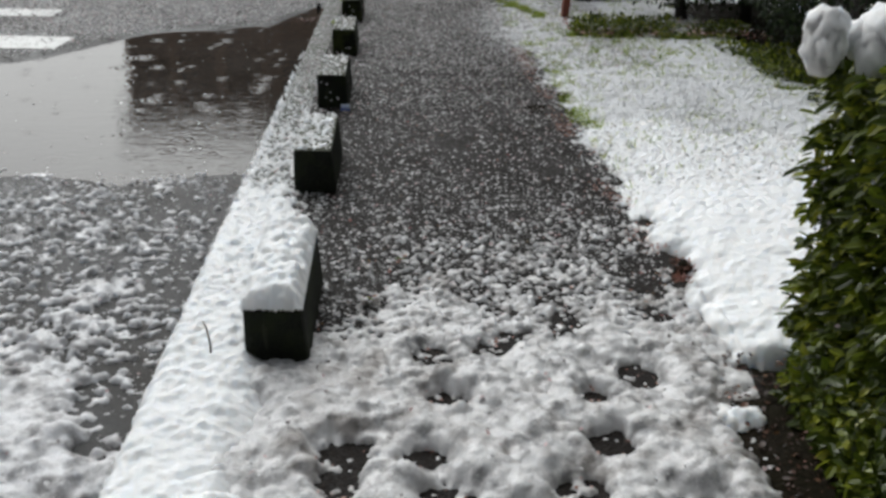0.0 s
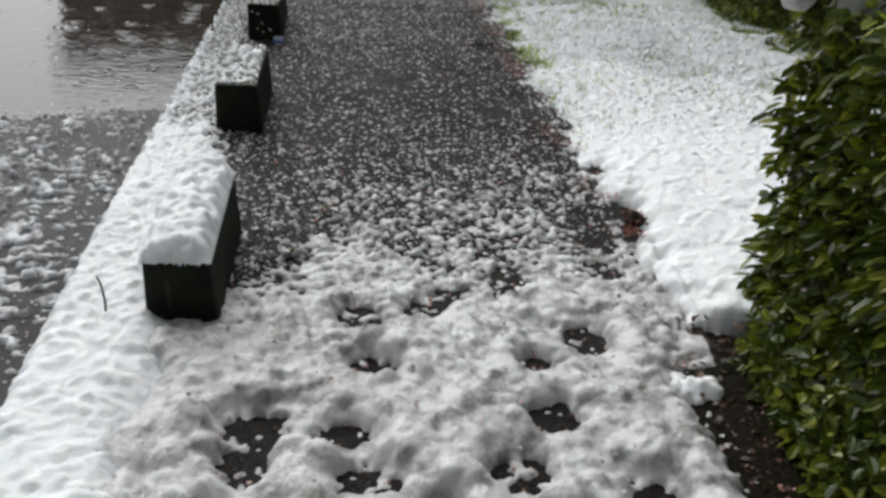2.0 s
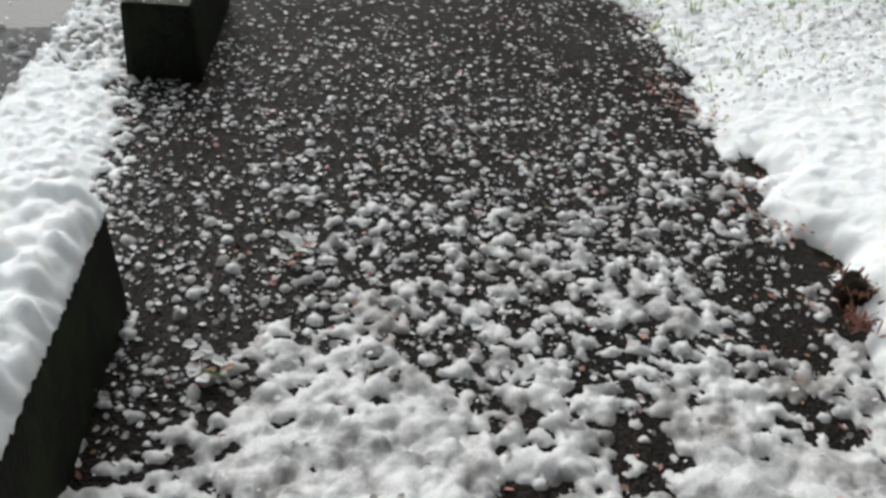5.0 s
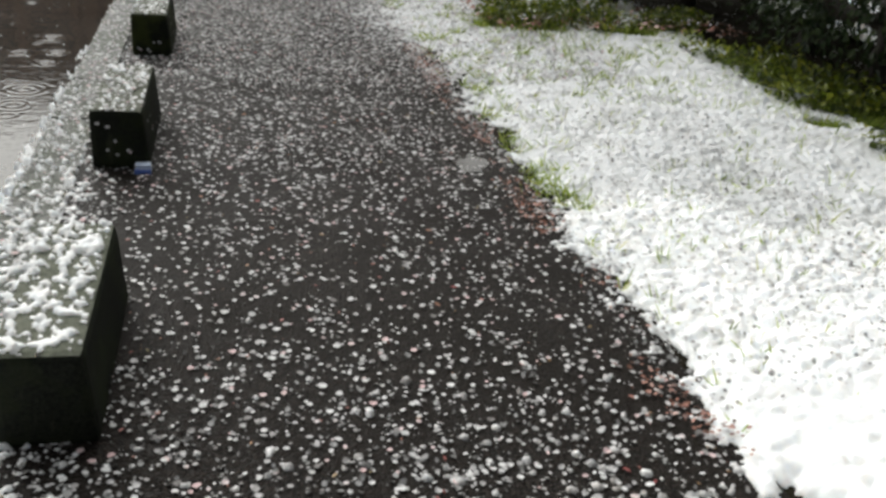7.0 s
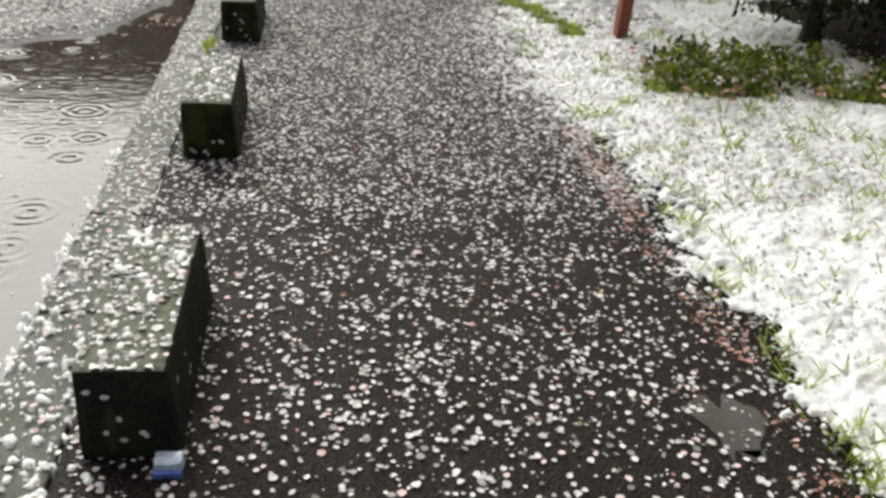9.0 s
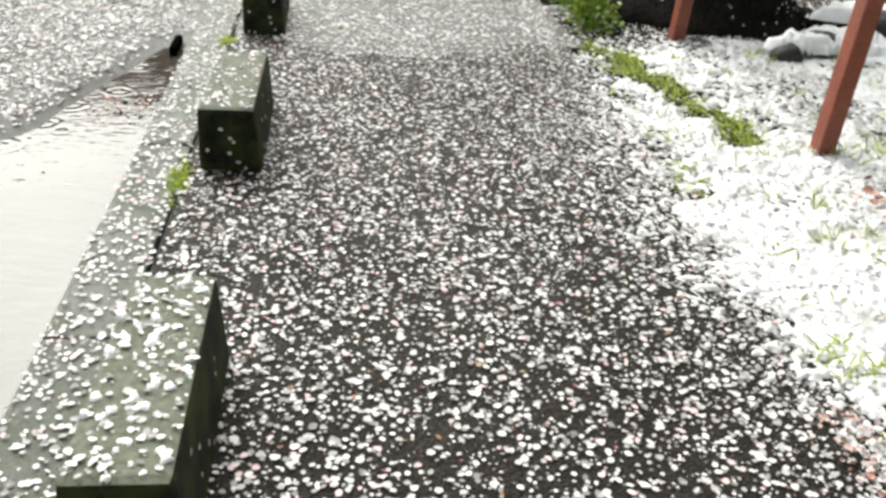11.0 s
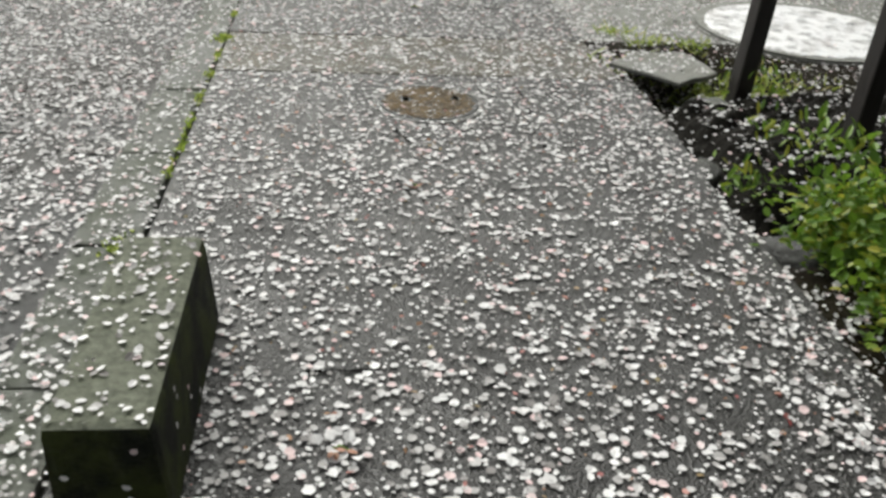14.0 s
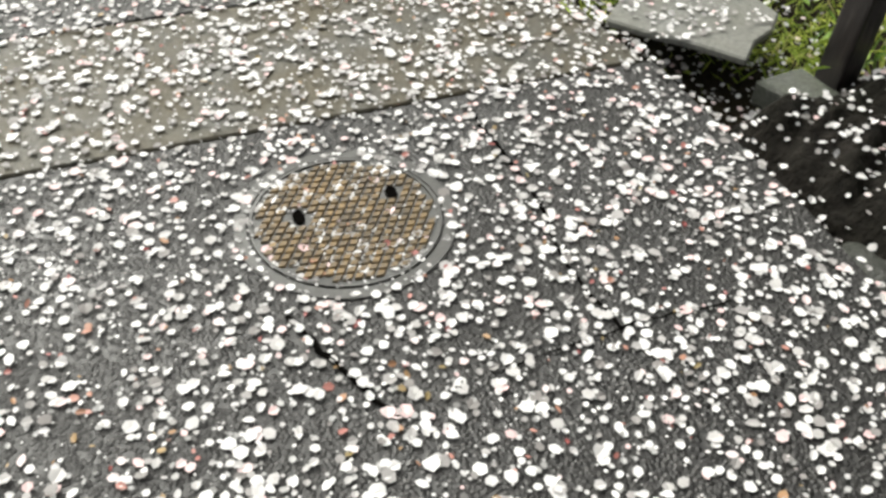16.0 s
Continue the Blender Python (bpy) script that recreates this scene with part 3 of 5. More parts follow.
def path_thick(x, y):
    lumpy = 0.075 * (fbm(x, y, 6.5, 53) - 0.50) + 0.020 * (vnoise(x, y, 24, 55) - 0.5)
    t = (0.028 * (1 - ease(y, -0.3, 0.7)) + lumpy) * (0.2 + 0.8 * pits(x, y)) - 0.009 * (1 - pits(x, y))
    t = t - 0.050 * ease(y, 0.0, 0.7)
    t = t - 0.08 * ease(x + 0.10 * (fbm(x, y, 7, 76) - 0.5), 1.20, 1.33) * (1 - ease(y, -0.35, -0.15))
    return np.clip(t - 0.03 * ease(x, 1.2, 1.36), -0.02, 0.08)


slush = clumps("slush", -0.22, 1.38, -1.5, 2.4, 0.0058, 11000, (0.004, 0.029), path_cover, path_thick, flat, M_SLUSH, 61, 0.72, 0.0016, melt=3, where=lambda x, y: 0.12 + 0.88 * ease(-y - 0.5 * (fbm(x, y, 4, 122) - 0.5), -0.35, 0.35))
tagged(slush, "trampled wet grey slush lying on the dark pavement", "slush")


def kerb_cover(x, y):
    return np.clip(1.0 - 0.42 * ease(y, 0.9, 1.9) - 0.36 * ease(y, 2.2, 3.6) - 0.12 * ease(y, 3.6, 4.6), 0, 1) * (1 - 0.8 * ease(x, -0.20, -0.04))


def kerb_thick(x, y):
    t = 0.045 * (1 - ease(y, 0.55, 1.5)) + 0.012 * (1 - ease(y, 1.1, 2.2)) + 0.012 * (fbm(x, y, 9, 54) - 0.6)
    return t * ease(x, -0.445, -0.40) * (1 - ease(x + 0.06 * ease(y, 0.65, 0.9) + 0.08 * (fbm(x, y, 8, 60) - 0.5), -0.20, -0.04))


kerb_snow = clumps("kerb_snow", -0.445, -0.02, -1.95, 5.2, 0.006, 7000, (0.004, 0.019), kerb_cover, kerb_thick, flat, M_SNOW, 62, 0.75, melt=2, where=lambda x, y: 0.2 + 0.8 * ease(-y, -0.6, 0.2))
tagged(kerb_snow, "clean white snow lying along the kerb stones", "snow")

for i, (y, t, c) in enumerate(zip(BLOCK_Y, (0.085, 0.045, 0.004, 0.001, 0.0, 0.0), (1, 1, 0.66, 0.48, 0.40, 0.05))):
    def cap_thick(X, Y, y=y, t=t):
        e = np.minimum(np.minimum(X + BLOCK_W, 0.0 - X), np.minimum(Y - y, y + BLOCK_L - Y))
        return np.clip(t * ease(e, -0.004, 0.030) * (0.35 + 1.3 * fbm(X, Y, 22, 56 + i)), 0, 0.2) - 0.002

    def cap_cover(X, Y, c=c):
        return X * 0 + c
    o = 0.007 if t > 0.01 else -0.006
    cap = clumps("snow_cap", -BLOCK_W - o, o, y - o, y + BLOCK_L + o, 0.006, 3400, (0.006, 0.022 if i < 2 else 0.016), cap_cover, cap_thick, lambda X, Y: X * 0 + BLOCK_H, M_SNOW, 70 + i, 0.8, 0.0016, -0.003 if t > 0.01 else -0.02, -0.014 if t > 0.01 else None, (4, 1, 0, 0, 0, 0)[i])
    tagged(cap, "white granular snow lying on the top of a kerb block", "snow")


def roadsnow_cover(x, y):
    c = 1.0 - 0.60 * ease(y, -0.2, 0.9) - 0.28 * ease(y, 1.3, 2.6)
    c = c * (1 - 0.55 * ease(x, -0.95, -0.6) * (1 - 0.3 * ease(y, 0, 1)))
    return np.clip(c * (0.35 + 1.1 * fbm(x, y, 3.5, 57)), 0, 1)


def roadsnow_thick(x, y):
    return np.clip(0.035 * (1 - ease(y, -0.5, 0.5)) - 0.012 * ease(y, -0.2, 0.8) + 0.075 * (fbm(x, y, 5.5, 58) - 0.56) - 0.02 * ease(x, -0.9, -0.55), -0.02, 0.08)


road_slush = clumps("road_slush", -3.4, -0.42, -1.5, 3.0, 0.008, 5200, (0.005, 0.036), roadsnow_cover, roadsnow_thick, road_z, M_ROADSLUSH, 63, melt=3, where=lambda x, y: 0.15 + 0.85 * ease(-y, -0.3, 0.3))
tagged(road_slush, "half melted grey slush lying on the wet road", "slush")

GREEN = [(1.49, 3.05, 0.09, 0.11), (1.46, 3.14, 0.06, 0.08), (1.53, 2.94, 0.06, 0.09), (1.47, 3.27, 0.05, 0.08), (1.45, 5.58, 0.06, 0.05), (1.55, 5.56, 0.06, 0.04), (1.50, 5.63, 0.05, 0.03), (1.48, 5.05, 0.03, 0.05),
         (1.50, 4.0, 0.05, 0.08), (1.45, 2.55, 0.03, 0.08), (1.50, 11.1, 0.12, 0.08), (1.72, 11.32, 0.12, 0.06), (1.9, 11.3, 0.10, 0.08), (2.0, 10.9, 0.3, 0.2), (1.60, 11.5, 0.10, 0.08), (1.95, 10.75, 0.12, 0.1)]
patch_r = np.random.default_rng(72)
GREEN += [(1.60 + 0.22 * k / 15 + patch_r.normal(0, 0.035), 8.42 - 1.35 * k / 15, patch_r.uniform(0.04, 0.10), patch_r.uniform(0.05, 0.13)) for k in range(16)]
GREEN += [(2.55 + 0.75 * patch_r.uniform(-1, 1), 5.98 + 0.22 * patch_r.uniform(-1, 1), patch_r.uniform(0.06, 0.2), patch_r.uniform(0.05, 0.14)) for _ in range(16)]
GREEN += [(3.35 + 0.28 * patch_r.uniform(-1, 1), 4.3 + 0.9 * patch_r.uniform(-1, 1), patch_r.uniform(0.06, 0.16), patch_r.uniform(0.06, 0.2)) for _ in range(16)]
GREEN += [(patch_r.uniform(1.46, 1.58), patch_r.uniform(1.8, 5.2), patch_r.uniform(0.02, 0.06), patch_r.uniform(0.04, 0.12)) for _ in range(3)]


def bare(x, y):
    """Patches where grass shows through the snow."""
    v = np.zeros_like(np.asarray(x, dtype=float))
    for gx, gy, a, b in GREEN[10:-3]:
        d = np.sqrt(((x - gx) / a) ** 2 + ((y - gy) / b) ** 2) + 0.8 * (fbm(x, y, 6, 59) - 0.5)
        v = np.maximum(v, 1 - ease(d, 0.7, 1.2))
    trunk = np.sqrt((x - 2.42) ** 2 + (y - 9.2) ** 2)
    return np.maximum(v, 1 - ease(trunk, 0.6, 0.75))


def verge_cover(x, y):
    spill = 0.44 * ease(y, 4.7, 5.8) * (1 - ease(y, 7.2, 8.2))
    c = ease(x + 0.24 * (fbm(x, y, 9, 64) - 0.5), edge_x(y) - spill - 0.06, edge_x(y) + 0.16) * (0.72 + 0.5 * fbm(x, y, 5, 69))
    c = c * (1 - bare(x, y)) * (1 - 0.10 * ease(y, 4.5, 6.0)) * (1 - 0.8 * ease(y, 8.2, 8.8) * (1 - ease(x, 2.7, 3.2)))
    under = 1 - ease(x, 1.30, 1.40) * (1 - ease(x, 2.5, 2.8)) * (1 - ease(y, -0.06, 0.10))
    shaded = ease(x + 0.5 * (fbm(x, y, 3, 77) - 0.5), 3.15, 3.5) * ease(y, 3.6, 4.2) * (1 - ease(y, 8.0, 8.6))
    return np.clip(c * under * (1 - 0.92 * shaded), 0, 1)


def verge_thick(x, y):
    t = 0.055 * (1 - ease(y, 0.9, 2.2)) + 0.028 + 0.02 * (fbm(x, y, 2.5, 65) - 0.5) + 0.010 * (fbm(x, y, 11, 66) - 0.5) + 0.004 * (vnoise(x, y, 42, 68) - 0.5)
    t = t - 0.012 * ease(y, 3.6, 4.6) - 0.0065 * ease(y, 4.7, 5.8) + 0.010 * (vnoise(x, y, 19, 71) - 0.5) * (1 - ease(y, 2.0, 4.0))
    spill = 0.30 * ease(y, 4.7, 5.8) * (1 - ease(y, 7.6, 8.3))
    ramp_in = ease(x - edge_x(y) + spill + 0.16 * (fbm(x, y, 9, 64) - 0.5), -0.09 + 0.18 * ease(y, 4.7, 5.8), 0.20 + 0.25 * ease(y, 1.0, 2.0) + 0.15 * ease(y, 4.7, 5.8))
    return np.clip(t * ramp_in * ease(verge_cover(x, y), 0.15, 0.62) - 0.004, -0.02, 0.2)


def verge_base(x, y):
    return np.where(x < EDGE, 0.0, verge_z(x, y))


def deep_thick(x, y):
    return np.maximum(verge_thick(x, y) - 0.05 * ease(y + 1.6 * (fbm(x, y, 2.2, 77) - 0.5), 2.4, 4.0), -0.02)


def deep_cover(x, y):
    return verge_cover(x, y) * (1 - ease(y + 1.6 * (fbm(x, y, 2.2, 77) - 0.5), 2.3, 3.7))


verge_snow = clumps("verge_snow", 1.0, 2.5, -0.35, 5.6, 0.0062, 6000, (0.005, 0.019), deep_cover, deep_thick, verge_base, M_SNOW, 64, 0.48, 0.0014, melt=2, where=lambda x, y: 0.1 + 0.9 * ease(-y, -1.9, -0.9))
far_verge = clumps("verge_snow", 2.495, 4.6, -0.35, 5.6, 0.0095, 4000, (0.006, 0.019), deep_cover, deep_thick, verge_base, M_SNOW, 65, 0.48, 0.0014, melt=2, where=lambda x, y: 0.1 + 0.9 * ease(-y, -1.9, -0.9))
tagged(far_verge, "bright white snow covering the grass verge", "snow")
tagged(verge_snow, "bright white snow covering the grass verge", "snow")
thin_verge = clumps("thin_verge_snow", 1.0, 4.6, 1.9, 9.3, 0.0095, 4200, (0.004, 0.017), verge_cover, lambda x, y: verge_thick(x, y) - 0.006 * (1 - ease(y, 2.6, 3.6)), verge_base, M_THINSNOW, 74, 0.6)
tagged(thin_verge, "thin wet snow and petals over the grass verge", "snow")
clod_snow = clumps("snow_clump", 1.19, 1.40, -0.45, -0.20, 0.007, 5000, (0.010, 0.024), lambda x, y: 0.8 * ease(fbm(x, y, 15, 92), 0.40, 0.55) * (1 - ease(np.hypot((x - 1.28) / 0.10, (y + 0.32) / 0.095), 0.6, 1.0)),
                   lambda x, y: (0.015 + 0.11 * (fbm(x, y, 15, 92) - 0.5)) * (1 - ease(np.hypot((x - 1.28) / 0.095, (y + 0.32) / 0.085), 0.5, 1.0)) - 0.004, flat, M_SNOW, 67)
tagged(clod_snow, "small clump of snow beside the hedge foot", "snow")

# the snow goes on beside and behind the walk
def everywhere(x, y):
    return x * 0 + 0.7


def rolling(depth):
    return lambda x, y: depth * (0.6 + 0.8 * fbm(x, y, 3.0, 80))


tagged(clumps("slush", -0.22, 1.25, -6.0, -1.5, 0.014, 2500, (0.010, 0.026), everywhere, rolling(0.03), flat, M_SLUSH, 66), "trampled wet grey slush lying on the dark pavement", "slush")
tagged(clumps("kerb_snow", -0.445, -0.02, -6.0, -1.95, 0.014, 2500, (0.010, 0.024), everywhere, rolling(0.05), flat, M_SNOW, 68), "clean white snow lying along the kerb stones", "snow")
tagged(clumps("road_slush", -3.4, -0.42, -6.0, -1.5, 0.022, 900, (0.015, 0.035), everywhere, rolling(0.02), road_z, M_ROADSLUSH, 69), "half melted grey slush lying on the wet road", "slush")
tagged(clumps("road_slush", -9.0, -3.4, -6.0, 3.2, 0.03, 500, (0.02, 0.045), lambda x, y: 0.7 * (1 - ease(y, 1.6, 3.0)) * ease(fbm(x, y, 0.9, 86), 0.35, 0.6), lambda x, y: 0.03 * (1 - ease(y, 0.5, 2.5)) * fbm(x, y, 3, 87) - 0.006, road_z, M_ROADSLUSH, 70), "half melted grey slush lying on the wet road", "slush")
tagged(clumps("verge_snow", 4.6, 9.0, -6.0, 10.5, 0.035, 350, (0.02, 0.05), lambda x, y: 0.8 * (1 - ease(y + 2 * fbm(x, y, 0.8, 88), 8.5, 11)), lambda x, y: rolling(0.05)(x, y) * (1 - ease(y + 2 * fbm(x, y, 0.8, 88), 8.0, 10.6)) - 0.004, verge_z, M_SNOW, 71), "bright white snow covering the grass verge", "snow")
tagged(clumps("verge_snow", 1.5, 4.6, -6.0, -0.35, 0.03, 500, (0.02, 0.045), lambda x, y: 0.8 * np.maximum(ease(x, 2.5, 2.8), ease(-y, 1.8, 2.0)), lambda x, y: rolling(0.06)(x, y) * np.maximum(ease(x, 2.45, 2.7), ease(-y, 1.75, 1.95)) - 0.004, verge_z, M_SNOW, 72), "bright white snow covering the grass verge", "snow")

# ---- petals ----
def path_petals(x, y):
    d = 0.38 * ease(y, 0.2, 1.6) + 0.26 * ease(y, 2.2, 3.8) + 0.60 * ease(y, 4.0, 5.6) - 0.15 * ease(y, 7.6, 9.0)
    d = d * (1 - 0.45 * ease(x, 1.0, 1.28) * (1 - ease(y, 3.6, 5.0)))
    d = d * (1 - 0.35 * ease(x, 1.05, 1.35) * ease(y, 7.2, 7.8))
    return np.clip(d, 0, 1.2)


strew("petals", -0.21, 1.40, -0.2, 8.33, 2300, path_petals, flat, M_PETAL, (0.011, 0.021), 0.42, 81, 0.11, "white blossom petals and hail strewn on the wet pavement", "petals")
strew("petals", -0.21, 1.49, 8.33, 13.8, 1750, lambda x, y: (1.0 - 0.25 * (np.hypot(x - 0.612, y - 10.445) < 0.2)) * (np.hypot(x - 0.527, y - 10.475) > 0.035) * (np.hypot(x - 0.717, y - 10.49) > 0.035) * (0.55 + 0.75 * fbm(x, y, 2.4, 75)) * (1 - 0.4 * ease(x, 1.05, 1.35) * (1 - ease(y, 8.9, 9.5))) * (1 + 0.2 * ease(y, 9.3, 10.2) + 0.4 * ease(y, 10.6, 11.6)), flat, M_PETAL, (0.013, 0.026), 0.42, 82, 0.09, "white blossom petals strewn on the weathered pavement", "petals")
strew("petals", -0.41, -0.22, 0.6, 13.8, 2500, lambda x, y: 0.25 + 0.75 * ease(y, 2.5, 5.0) - 0.15 * ease(y, 7.6, 8.8), flat, M_PETAL, (0.012, 0.021), 0.42, 83, 0.15, "white blossom petals lying on the kerb stones", "petals")
for i, y in enumerate(BLOCK_Y):
    if i > 2:
        strew("petals", -0.175, -0.005, y + 0.01, y + BLOCK_L - 0.01, 1900, lambda x, y: x * 0 + (1.0 if i < 5 else 0.85), lambda x, y: x * 0 + BLOCK_H, M_PETAL, (0.012, 0.022), 0.42, 84 + i, 0.25, "white petals lying on a kerb block", "petals")
        stuck = np.random.default_rng(300 + i)
        k = 7
        front = np.stack([stuck.uniform(-0.16, -0.02, k), np.full(k, y - 0.002), stuck.uniform(0.02, 0.18, k)], 1)
        side = np.stack([np.full(k, 0.010) + 0.012 * (1 - np.linspace(0.1, 0.9, k)), stuck.uniform(y + 0.04, y + BLOCK_L - 0.04, k), 0.02 + 0.17 * np.linspace(0.1, 0.9, k)], 1)
        face = np.concatenate([np.tile((0.0, -1.0, 0.0), (k, 1)), np.tile((1.0, 0.0, 0.12), (k, 1))])
        lie = np.cross(face, stuck.normal(0, 1, (2 * k, 3)))
        tagged(new("petals", flakes("petals", np.concatenate([front, side]), lie, face, stuck.uniform(0.012, 0.02, 2 * k), 0.006, 0.15, M_PETAL)), "white petals stuck to the wet sides of a kerb block", "petals", kind="stuff")
strew("petals", -5.5, -0.42, 5.0, 14.0, 2700, lambda x, y: 1.1 * ease(-pool(x, y), 0.02, 0.35) * (0.5 + 0.5 * ease(y, 6, 8)) * (0.15 + 0.85 * ease(-x + 0.06 * (fbm(x, y, 4, 117) - 0.5), 0.46, 0.56)), road_z, M_PETAL, (0.016, 0.028), 0.42, 92, 0.25, "white blossom petals covering the road surface", "petals")
strew("petals", -9.0, -5.5, 5.0, 20.0, 350, lambda x, y: ease(y + 2 * fbm(x, y, 1.0, 89), 6.0, 9.0), road_z, M_PETAL, (0.018, 0.030), 0.42, 107, 0.25, "white blossom petals covering the road surface", "petals")
strew("petals", -5.5, 4.0, 14.0, 20.0, 350, lambda x, y: x * 0 + 1 - 0.6 * ease(y, 15, 20), lambda x, y: np.where(x < -0.42, road_z(x, y), 0.002), M_PETAL, (0.018, 0.030), 0.42, 108, 0.25, "white blossom petals strewn over road and pavement", "petals")
strew("petals", -2.5, -0.45, 2.4, 7.4, 16, lambda x, y: ease(pool(x, y), 0, 0.1), lambda x, y: x * 0 + WATER_Z - 0.001, M_PETAL, (0.012, 0.020), 0.42, 93, 0.1, "a few petals floating on the puddle", "petals")
strew("petals", 1.30, 2.5, 4.5, 9.2, 2700, lambda x, y: 0.75 * (1 - 0.5 * bare(x, y)), lambda x, y: np.where(x < EDGE, 0.0, verge_z(x, y)) + np.maximum(verge_thick(x, y), 0) + 0.004, M_PETAL, (0.012, 0.022), 0.42, 94, 0.4, "white petals scattered over the snowy verge", "petals")
strew("petals", 1.42, 4.0, 9.3, 14.0, 1900, lambda x, y: 0.62 + 0.33 * ease(y, 10.7, 11.4), lambda x, y: np.where(y > 11.37, -0.012, np.maximum(verge_z(x, y), mound_z(x, y))) + 0.004, M_PETAL, (0.014, 0.024), 0.42, 95, 0.3, "white petals scattered over the earth at the tree", "petals")
strew("hail", -0.20, 1.36, 0.1, 3.4, 3600, lambda x, y: ease(y, 0.1, 0.6) * 0.75 * (1 - ease(y, 1.1, 2.4)) * (1 - 0.5 * ease(x, 1.0, 1.25)) * (0.4 + fbm(x, y, 5, 91)), flat, M_MELT, (0.006, 0.016), 0.45, 109, 0.5, "grey melting hail and petal bits on the wet pavement", "hail")
strew("petal_bits", -0.21, 1.40, 1.6, 8.33, 2600, lambda x, y: 0.10 * ease(y, 1.6, 2.6) + 0.75 * ease(y, 4.0, 5.6), flat, M_MELT, (0.004, 0.012), 0.45, 115, 0.2, "grey melting petal bits on the wet pavement", "petal bits")
strew("petal_bits", -0.21, 1.47, 8.33, 13.5, 2200, lambda x, y: x * 0 + 0.75, flat, M_MELT, (0.005, 0.013), 0.45, 116, 0.2, "grey petal bits on the weathered pavement", "petal bits")
strew("petals", -0.20, 1.34, -1.5, 1.0, 420, lambda x, y: pits(x, y), lambda x, y: np.maximum(path_thick(x, y), 0) + 0.016, M_PETAL, (0.008, 0.017), 0.42, 118, 0.5, "white petals and hail grains lying on the slush", "petals")
strew("petals", -2.6, -0.45, -1.5, 2.3, 260, lambda x, y: x * 0 + 0.9, lambda x, y: road_z(x, y) + np.maximum(roadsnow_thick(x, y), 0) + 0.014, M_PETAL, (0.009, 0.018), 0.42, 119, 0.5, "white petals lying on the road slush", "petals")
strew("verge_hail", 1.02, 2.5, 1.6, 8.8, 3400, lambda x, y: 0.55 * ease(x, edge_x(y) - 0.12 - 0.28 * ease(y, 4.7, 5.8), edge_x(y) + 0.1) * (1 - 0.6 * bare(x, y)) * (1 - ease(y, 8.0, 8.7)), lambda x, y: verge_base(x, y) + np.maximum(verge_thick(x, y), 0) + 0.004, M_MELT, (0.005, 0.015), 0.5, 121, 0.6, "grey white hail and petal bits over the verge", "hail")
strew("blossom_bits", -0.20, 1.42, 0.2, 13.5, 170, lambda x, y: 0.3 + 0.5 * ease(y, 4, 8) + 0.2 * ease(y, 8, 9), flat, M_CALYX, (0.009, 0.020), 0.30, 96, 0.3, "red and orange blossom bits among the petals", "blossom bits")
strew("leaf_litter", 1.18, 1.50, 0.6, 5.4, 4600, lambda x, y: 1.6 * np.exp(-((x - edge_x(y) + 0.02) / 0.045) ** 2) * ease(fbm(x, y, 4, 73), 0.38, 0.62), lambda x, y: 0.006 + 0.030 * ease(x, edge_x(y) - 0.05, edge_x(y) + 0.1), M_LITTER, (0.008, 0.019), 0.36, 97, 0.4, "reddish brown leaf litter along the pavement edge", "leaf litter")
strew("leaf_litter", 1.27, 1.70, -1.7, 0.05, 3600, lambda x, y: 0.5 + x * 0, lambda x, y: x * 0 + 0.022, M_DARKLITTER, (0.010, 0.026), 0.34, 98, 0.45, "damp brown leaf litter at the foot of the hedge", "leaf litter")
strew("leaf_litter", 1.27, 1.60, -1.7, -0.15, 700, lambda x, y: 0.3 + 0.7 * ease(-y, 0.6, 1.0), lambda x, y: x * 0 + 0.026, M_LITTER, (0.008, 0.018), 0.36, 123, 0.45, "faded pink petals and brown leaves below the hedge", "leaf litter")
strew("slush_litter", -0.20, 1.36, -1.5, 0.9, 900, lambda x, y: 0.30 * (1 - pits(x, y)) + 0.05, lambda x, y: np.maximum(path_thick(x, y), 0) * 0.8 + 0.004, M_LITTER, (0.008, 0.018), 0.36, 106, 0.4, "brown petals and litter sunk into the slush", "litter")
strew("leaf_litter", -0.85, -0.45, 7.35, 8.1, 1100, lambda x, y: np.exp(-((x + 0.6) / 0.10) ** 2 - ((y - 7.72) / 0.16) ** 2), lambda x, y: np.maximum(road_z(x, y), WATER_Z), M_LITTER, (0.015, 0.03), 0.34, 99, 0.4, "brown leaf litter washed up at the puddle's end", "leaf litter")


def blades(name, spots, material, length, width, per, seed, spread=0.5, base=verge_z):
    r0 = np.random.default_rng(seed)
    P, A, L = [], [], []
    for gx, gy, a, b in spots:
        n = max(6, int(per * a * b * math.pi))
        u, v = r0.normal(0, 0.5, n), r0.normal(0, 0.5, n)
        x, y = gx + a * u, gy + b * v
        P.append(np.stack([x, y, base(x, y)], 1))
        A.append(np.stack([r0.normal(0, spread, n), r0.normal(0, spread, n), np.ones(n)], 1))
        L.append(r0.uniform(length[0], length[1], n))
    P, A, L = np.concatenate(P), np.concatenate(A), np.concatenate(L)
    N = np.stack([r0.normal(0, 1, len(P)), r0.normal(0, 1, len(P)), np.full(len(P), 0.3)], 1)
    return tagged(new(name, flakes(name, P, A, N, L, np.full(len(P), width), 0.3, material)), kind="stuff")


grass = blades("grass", GREEN, M_GRASS, (0.025, 0.065), 0.0025, 3000, 101, 1.1, lambda x, y: np.where(x < EDGE, 0.0, verge_z(x, y)))
tagged(grass, "fresh green grass showing through the snow on the verge", "grass")
tuft_r = np.random.default_rng(102)
